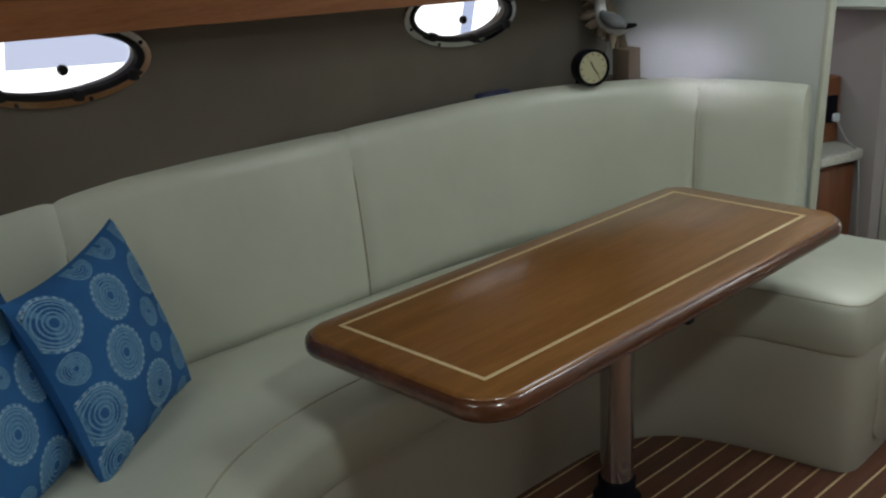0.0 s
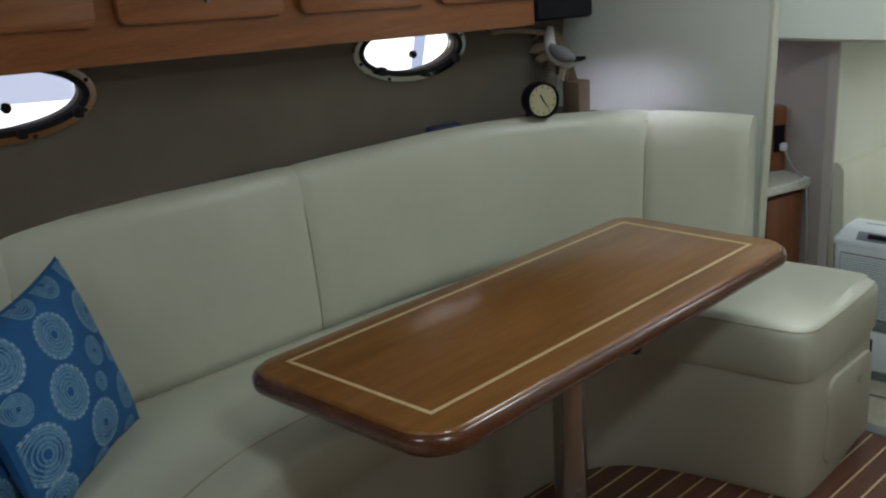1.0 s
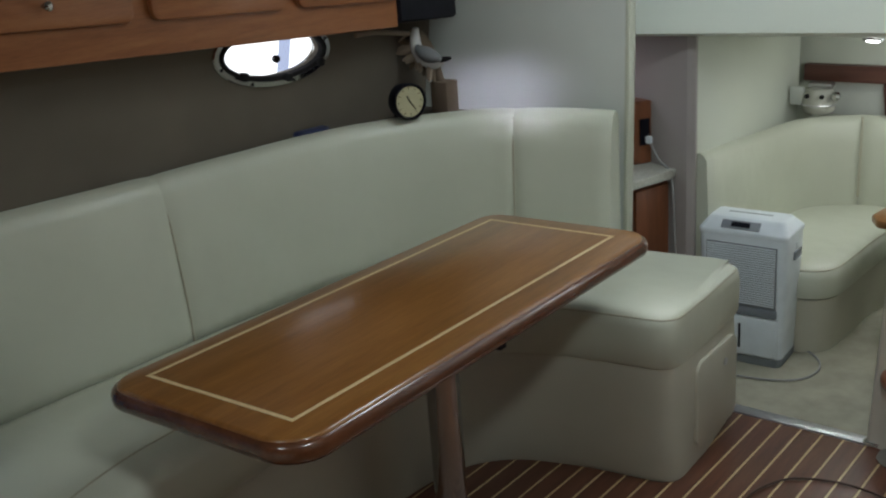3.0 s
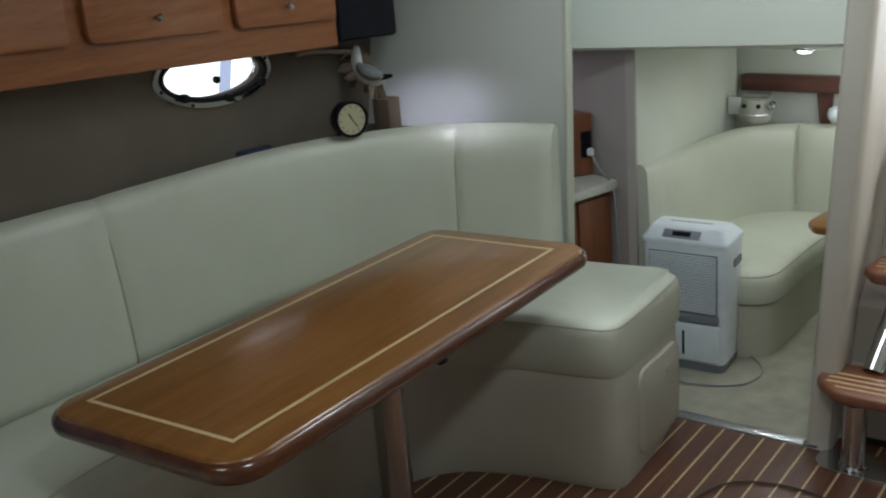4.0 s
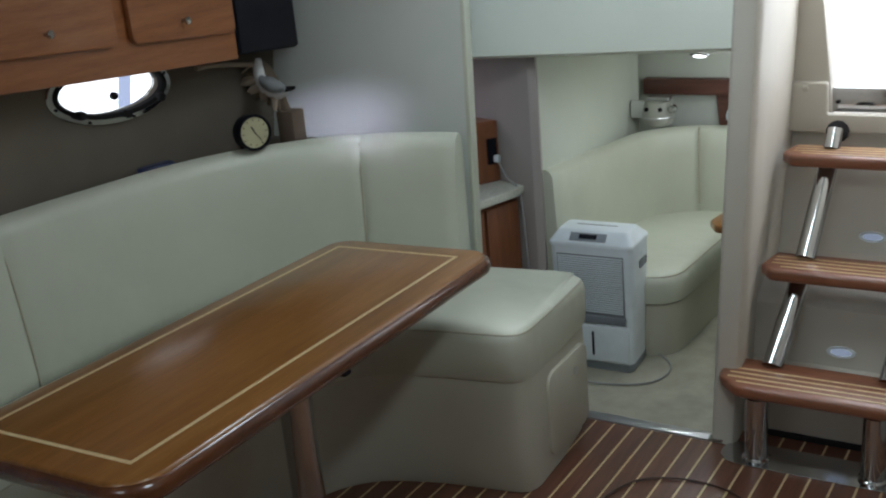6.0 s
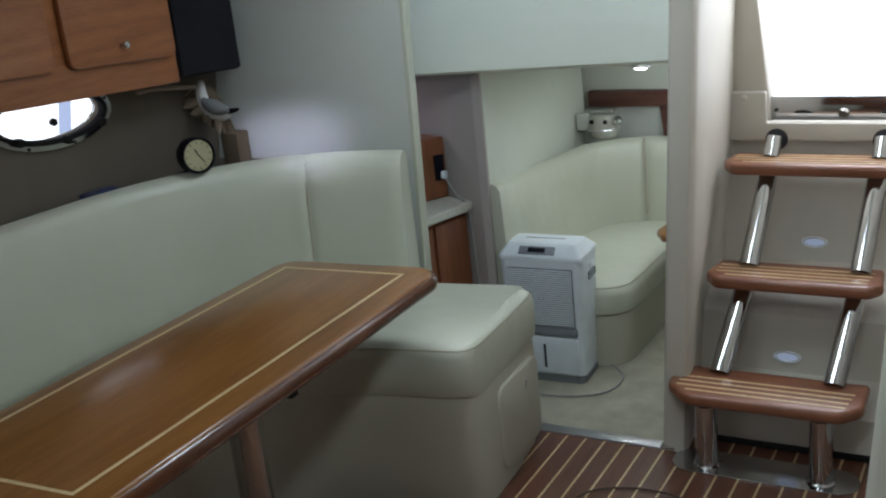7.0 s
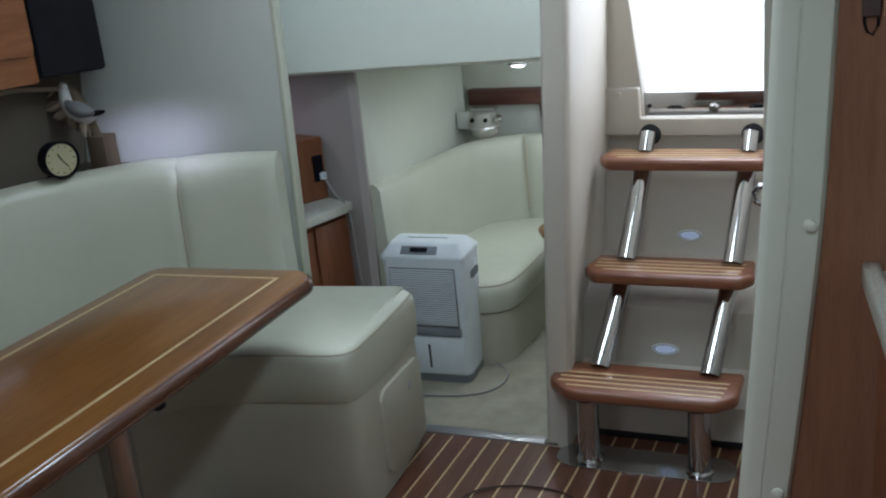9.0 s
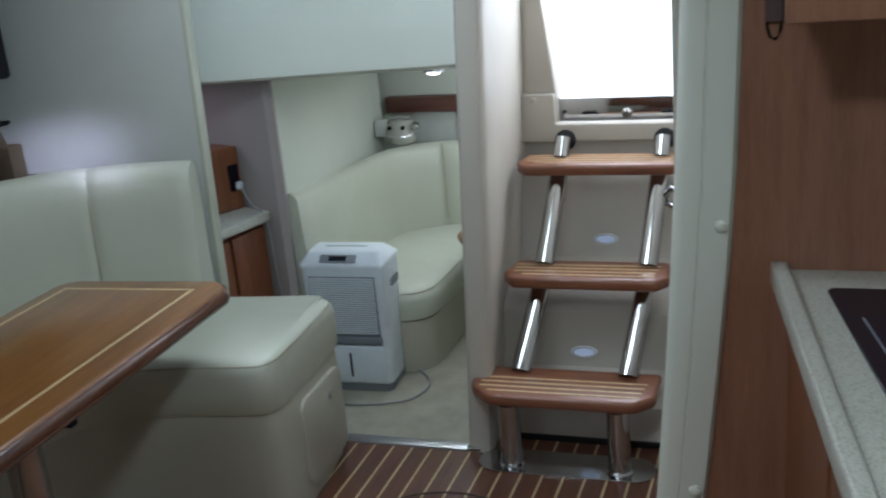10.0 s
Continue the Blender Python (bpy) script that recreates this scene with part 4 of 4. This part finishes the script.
part("control_panel", dh(bm), GREY_PLASTIC, deh, "grey control panel")
bm = box(-0.030, 0.030, -0.009, 0.009, 0.003, 0.0045, 0.001)
bm.transform(cp)
part("display", dh(bm), BLACK, deh, "black display")
part("side_grip", dh(box(W * 0.985, W * 1.012, -0.02, 0.05, 0.375, 0.405, 0.006)), GREY_PLASTIC, deh, "recessed side grip")
part("side_sticker", dh(box(W * 0.99, W * 1.013, 0.0, 0.045, 0.408, 0.432, 0.002)), WHITE_PLASTIC, deh)
cab = [(0.03, 2.19, -0.052), (0.10, 2.19, -0.052), (0.165, 2.13, -0.052), (0.185, 2.05, -0.052), (0.15, 1.965, -0.052), (0.05, 1.915, -0.052), (-0.08, 1.90, -0.052), (-0.25, 1.90, -0.052), (-0.32, 1.98, -0.04), (-0.30, 2.02, 0.15), (-0.305, 2.02, 0.40), (-0.322, 2.03, 0.56), (-0.375, 2.05, 0.60), (pc.x, pc.y, 0.66)]
pw = thing("power_cable", "grey power cable looping over the carpet to the switch", "cable", at=(0.1, 2.0, -0.055))
part("cord", tube(curve_points(cab, 120), 0.0036, 8), CABLE, pw)
fc = thing("floor_cord", "thin dark cord lying on the sole", "cable", at=(0.4, 1.3, 0))
part("cord", tube(curve_points([(0.62, 1.0, 0.006), (0.70, 1.22, 0.006), (0.62, 1.325, 0.006), (0.50, 1.35, 0.006), (0.39, 1.318, 0.006), (0.335, 1.25, 0.006), (0.31, 1.14, 0.006), (0.33, 0.9, 0.006), (0.5, 0.5, 0.006)], 80), 0.003, 8), CORD, fc)

# ---------------------------------------------------------------- overhead hatches and galley port, unseen and added as light sources
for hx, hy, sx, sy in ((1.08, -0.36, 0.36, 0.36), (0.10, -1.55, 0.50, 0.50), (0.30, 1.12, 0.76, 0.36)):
    hat = thing("deck_hatch", "unseen overhead hatch added for cabin light, white frame and bright pane", "hatch", "deck hatches", "structure", (hx, hy, 1.97))
    part("pane", box(hx - sx / 2, hx + sx / 2, hy - sy / 2, hy + sy / 2, 1.962, 1.968), DAY, hat, "added glowing pane", smooth=False)
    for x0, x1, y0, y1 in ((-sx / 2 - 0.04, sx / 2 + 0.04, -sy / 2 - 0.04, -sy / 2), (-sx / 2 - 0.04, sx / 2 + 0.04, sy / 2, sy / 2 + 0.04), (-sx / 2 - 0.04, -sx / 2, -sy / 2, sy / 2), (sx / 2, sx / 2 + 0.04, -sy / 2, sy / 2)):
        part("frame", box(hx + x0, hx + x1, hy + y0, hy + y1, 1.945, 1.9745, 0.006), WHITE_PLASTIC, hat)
# port added only to give the bulkhead beam a source, out of view
gp = thing("window_3", "small unseen port added in the galley side wall as a light source", "window", kind="structure", at=(2.158, -0.10, 1.45))
gm = Matrix.Translation((2.159, -0.10, 1.45)) @ Matrix.Rotation(radians(-90), 4, "Y")
bm = oval_ring(0.10, 0.06, 0.125, 0.085, 0, 0.012, 36, 0.003)
bm.transform(gm @ Matrix.Rotation(radians(90), 4, "Z"))
part("window_frame", bm, CHROME, gp)
bm = prism(ellipse(0.10, 0.06), 0.001, 0.004)
bm.transform(gm @ Matrix.Rotation(radians(90), 4, "Z"))
part("pane", bm, DAY, gp, "added glowing pane")

# ---------------------------------------------------------------- ornaments on the ledge
clk = thing("table_clock", "round dark-rimmed clock with cream dial on the ledge", "clock", at=(-0.79, 1.22, 0.843))
face = Vector((0.93, -0.36, 0.05)).normalized()
cm = Matrix.Translation((-0.742, 1.214, 0.943)) @ face.to_track_quat("Z", "Y").to_matrix().to_4x4() @ Matrix.Diagonal((0.85, 0.85, 0.85, 1))


def onclock(bm):
    bm.transform(cm)
    return bm


part("case", onclock(lathe([(0.050, -0.060), (0.058, -0.045), (0.062, 0.0), (0.061, 0.009), (0.057, 0.012), (0.053, 0.006), (0.052, 0.0)], 40)), BLACK, clk)
part("dial", onclock(lathe([(0.0525, 0.0), (0.0525, 0.003)], 40)), DIAL, clk, "cream dial")
for k in range(12):
    bm = box(-0.0012, 0.0012, 0.040, 0.047, 0.003, 0.0036)
    bm.transform(Matrix.Rotation(k * math.pi / 6, 4, "Z"))
    part("hour_mark", onclock(bm), BLACK, clk, smooth=False)
for ang, ln, w in ((25, 0.024, 0.0022), (215, 0.034, 0.0016)):
    bm = box(-w, w, -0.004, ln, 0.0038, 0.0048)
    bm.transform(Matrix.Rotation(radians(ang), 4, "Z"))
    part("clock_hand", onclock(bm), BLACK, clk, smooth=False)
part("foot", box(-0.825, -0.775, 1.235, 1.275, 0.8425, 0.900, 0.004), BLACK, clk)

gull = thing("seagull_carving", "carved white and grey seagull on a driftwood stem", "ornament", at=(-0.86, 1.46, 0.843))
part("block", box(-0.838, -0.774, 1.43, 1.49, 0.8425, 0.955, 0.005), BROWN_BASE, gull, "brown wooden block")
part("stem", tube(curve_points([(-0.815, 1.46, 0.95), (-0.835, 1.458, 0.985), (-0.85, 1.455, 1.03), (-0.875, 1.452, 1.08), (-0.905, 1.45, 1.105)], 14), [0.014 + 0.010 * math.sin(math.pi * k / 13) for k in range(14)], 10), BROWN_BASE, gull, "driftwood stem")
random.seed(5)
for k in range(13):
    # ragged slivers of driftwood fan out below the bird
    a = radians(172 + 9.5 * k + random.uniform(-4, 4))
    d = Vector((math.cos(a), random.uniform(-0.30, -0.05), math.sin(a))).normalized()
    root = Vector((-0.872 + 0.0035 * k, 1.432 - 0.002 * (k % 3), 1.062 - 0.0024 * k))
    ln = random.uniform(0.062, 0.088)
    side = d.cross(Vector((0, -1, 0))).normalized()
    pts = [root + d * ln * t + side * 0.006 * math.sin(3.0 * t + k) for t in (0, 0.3, 0.6, 0.85, 1.0)]
    part("driftwood_sliver", tube(pts, [0.006, 0.011, 0.012, 0.008, 0.003], 7), SHELL if k % 3 else BROWN_BASE, gull)
body = curve_points([(-0.874, 1.428, 1.118), (-0.880, 1.428, 1.088), (-0.874, 1.428, 1.052), (-0.850, 1.428, 1.022), (-0.812, 1.428, 1.010), (-0.772, 1.43, 1.022)], 24)
part("body", tube(body, [0.006 + 0.015 * math.sin(math.pi * min(1, (k + 1) / 23)) ** 0.8 for k in range(24)], 12), GULL_WHITE, gull)
part("beak", tube([(-0.880, 1.425, 1.112), (-0.905, 1.42, 1.098), (-0.936, 1.415, 1.076)], [0.006, 0.004, 0.002], 8), SHELL, gull)
part("wing", tube(curve_points([(-0.862, 1.412, 1.066), (-0.845, 1.408, 1.052), (-0.812, 1.408, 1.040), (-0.775, 1.415, 1.030)], 14), [0.004 + 0.019 * math.sin(math.pi * (k + 1) / 15) for k in range(14)], 10), GULL_GREY, gull, "grey wing")
part("tail", tube([(-0.785, 1.43, 1.024), (-0.750, 1.43, 1.031)], [0.011, 0.005], 8), RUBBER, gull, "black tail tip")
part("branch", tube(curve_points([(-0.890, 1.45, 1.095), (-0.90, 1.36, 1.112), (-0.905, 1.26, 1.128), (-0.895, 1.18, 1.132)], 16), 0.0075, 8), SHELL, gull, "pale branch")
shade = thing("sunglasses", "dark blue sunglasses lying on the ledge", "glasses", at=(-0.93, 0.98, 0.873))
part("lens_bar", prism(rounded([(-0.955, 0.93), (-0.915, 0.945), (-0.895, 1.045), (-0.935, 1.045)], 0.012), 0.874, 0.897, 0.008, 2), plain("dark blue plastic", (0.02, 0.03, 0.09), 0.3), shade)


# ---------------------------------------------------------------- pillows
def pillow_height(a, b, half):
    u, v = min(1, abs(a) / half), min(1, abs(b) / half)
    return 0.068 * (max(0.0, (1 - u ** 2.4) * (1 - v ** 2.4)) ** 0.46)


def pillow_xy(a, b, half):
    k = 1 - 0.095 * (1 - (abs(b) / half) ** 2) * (abs(a) / half) ** 2
    q = 1 - 0.095 * (1 - (abs(a) / half) ** 2) * (abs(b) / half) ** 2
    return a * k, b * q


def pillow(m, circles, half=0.205):
    pl = thing("pillow", "blue cotton pillow with pale stitched ring medallions", "pillow", "pillows on the settee", at=tuple(m.translation))
    n = 26
    grid = [-half + 2 * half * k / n for k in range(n + 1)]

    def pt(a, b, s, lift=0.0):
        x, y = pillow_xy(a, b, half)
        return m @ Vector((x, y, s * (pillow_height(a, b, half) + lift)))
    fronts = loft([[pt(a, b, 1) for b in grid] for a in grid], caps=False)
    backs = loft([[pt(a, b, -1) for b in grid] for a in grid], caps=False)
    bm = merge(fronts, backs)
    bmesh.ops.remove_doubles(bm, verts=bm.verts, dist=1e-5)
    part("cover", bm, BLUE, pl)
    for cx_, cy_, r in circles:
        bands = [(0.16, 0.97, STITCH_FILL, 0, 0.0010)]
        bands += [(q, q + 0.055, STITCH, 0, 0.0018) for q in (0.18, 0.33, 0.48, 0.63)]
        bands += [(0.74, 0.80, STITCH, 0, 0.0018), (0.84, 0.965, STITCH_LIGHT, 1, 0.0018) if r > 0.043 else (0.88, 0.955, STITCH, 0, 0.0018)]
        for lo, hi, mat, dash, lift in bands:
            k = 44
            ring = bmesh.new()
            for i in range(k):
                q = []
                rim = lo + 0.045 if dash and i % 2 else hi
                for rr, aa in ((lo, i), (rim, i), (rim, i + 1), (lo, i + 1)):
                    x, y = cx_ + r * rr * math.cos(2 * math.pi * aa / k), cy_ + r * rr * math.sin(2 * math.pi * aa / k)
                    x, y = max(-half * 0.985, min(half * 0.985, x)), max(-half * 0.985, min(half * 0.985, y))
                    q.append(ring.verts.new(pt(x, y, 1, lift)))
                ring.faces.new(q)
            bmesh.ops.remove_doubles(ring, verts=ring.verts, dist=1e-6)
            bmesh.ops.dissolve_degenerate(ring, edges=ring.edges, dist=1e-6)
            part("medallion_ring", ring, mat, pl)
    return pl


def pillow_pose(top, right, bottom, left):
    t, r, b, l_ = (Vector(p) for p in (top, right, bottom, left))
    c = (t + r + b + l_) / 4
    # side axes run from corner to corner of the square
    ux = ((r - t) + (b - l_)).normalized()
    uy = ((t - l_) + (r - b)).normalized()
    uz = ux.cross(uy).normalized()
    uy = uz.cross(ux)
    m = Matrix((ux, uy, uz)).transposed().to_4x4()
    m.translation = c
    return m


CIRCLES = [(-0.178, 0.182, 0.034), (-0.190, 0.086, 0.038), (-0.087, 0.143, 0.050), (-0.196, -0.010, 0.040), (-0.102, 0.001, 0.053), (-0.021, 0.083, 0.032), (0.009, 0.145, 0.023), (0.013, 0.194, 0.030), (-0.127, -0.151, 0.061), (0.035, 0.055, 0.021), (0.003, -0.042, 0.056), (0.098, 0.135, 0.043), (-0.034, -0.165, 0.032), (0.109, 0.016, 0.052), (0.067, -0.156, 0.060), (0.184, 0.114, 0.031), (0.183, -0.018, 0.032), (0.165, -0.155, 0.050), (-0.080, 0.200, 0.022)]
p1 = pillow_pose((-0.853, -0.228, 0.868), (-0.778, -0.153, 0.502), (-0.555, -0.478, 0.486), (-0.632, -0.557, 0.842))
pillow(p1, CIRCLES, 0.198)
p2 = pillow_pose((-0.777, -0.518, 0.857), (-0.702, -0.442, 0.492), (-0.479, -0.768, 0.476), (-0.556, -0.846, 0.831))
pillow(p2, [(-b, a, r) for a, b, r in CIRCLES])

# ---------------------------------------------------------------- sole planks and strips
PITCH, X0 = 0.0590, 0.1255
RUN = Matrix(((1, 0.025, 0, -0.025 * 1.55), (0, 1, 0, 0), (0, 0, 1, 0), (0, 0, 0, 1)))  # planks run slightly off the centreline
n0, n1 = -13, 35
for k in range(n0, n1):
    xa = X0 + PITCH * k + 0.003
    xb = X0 + PITCH * (k + 1) - 0.003
    y1 = 1.577 if xb < 0.53 else 1.672
    part("plank", box(xa, xb, -2.19, y1, -0.006, 0.0, 0.0008, 1, RUN), PLANK, floor, smooth=False)
    part("strip", box(xa - 0.0056, xa - 0.0004, -2.19, y1, -0.006, -0.0004, m=RUN), HOLLY, floor, smooth=False)
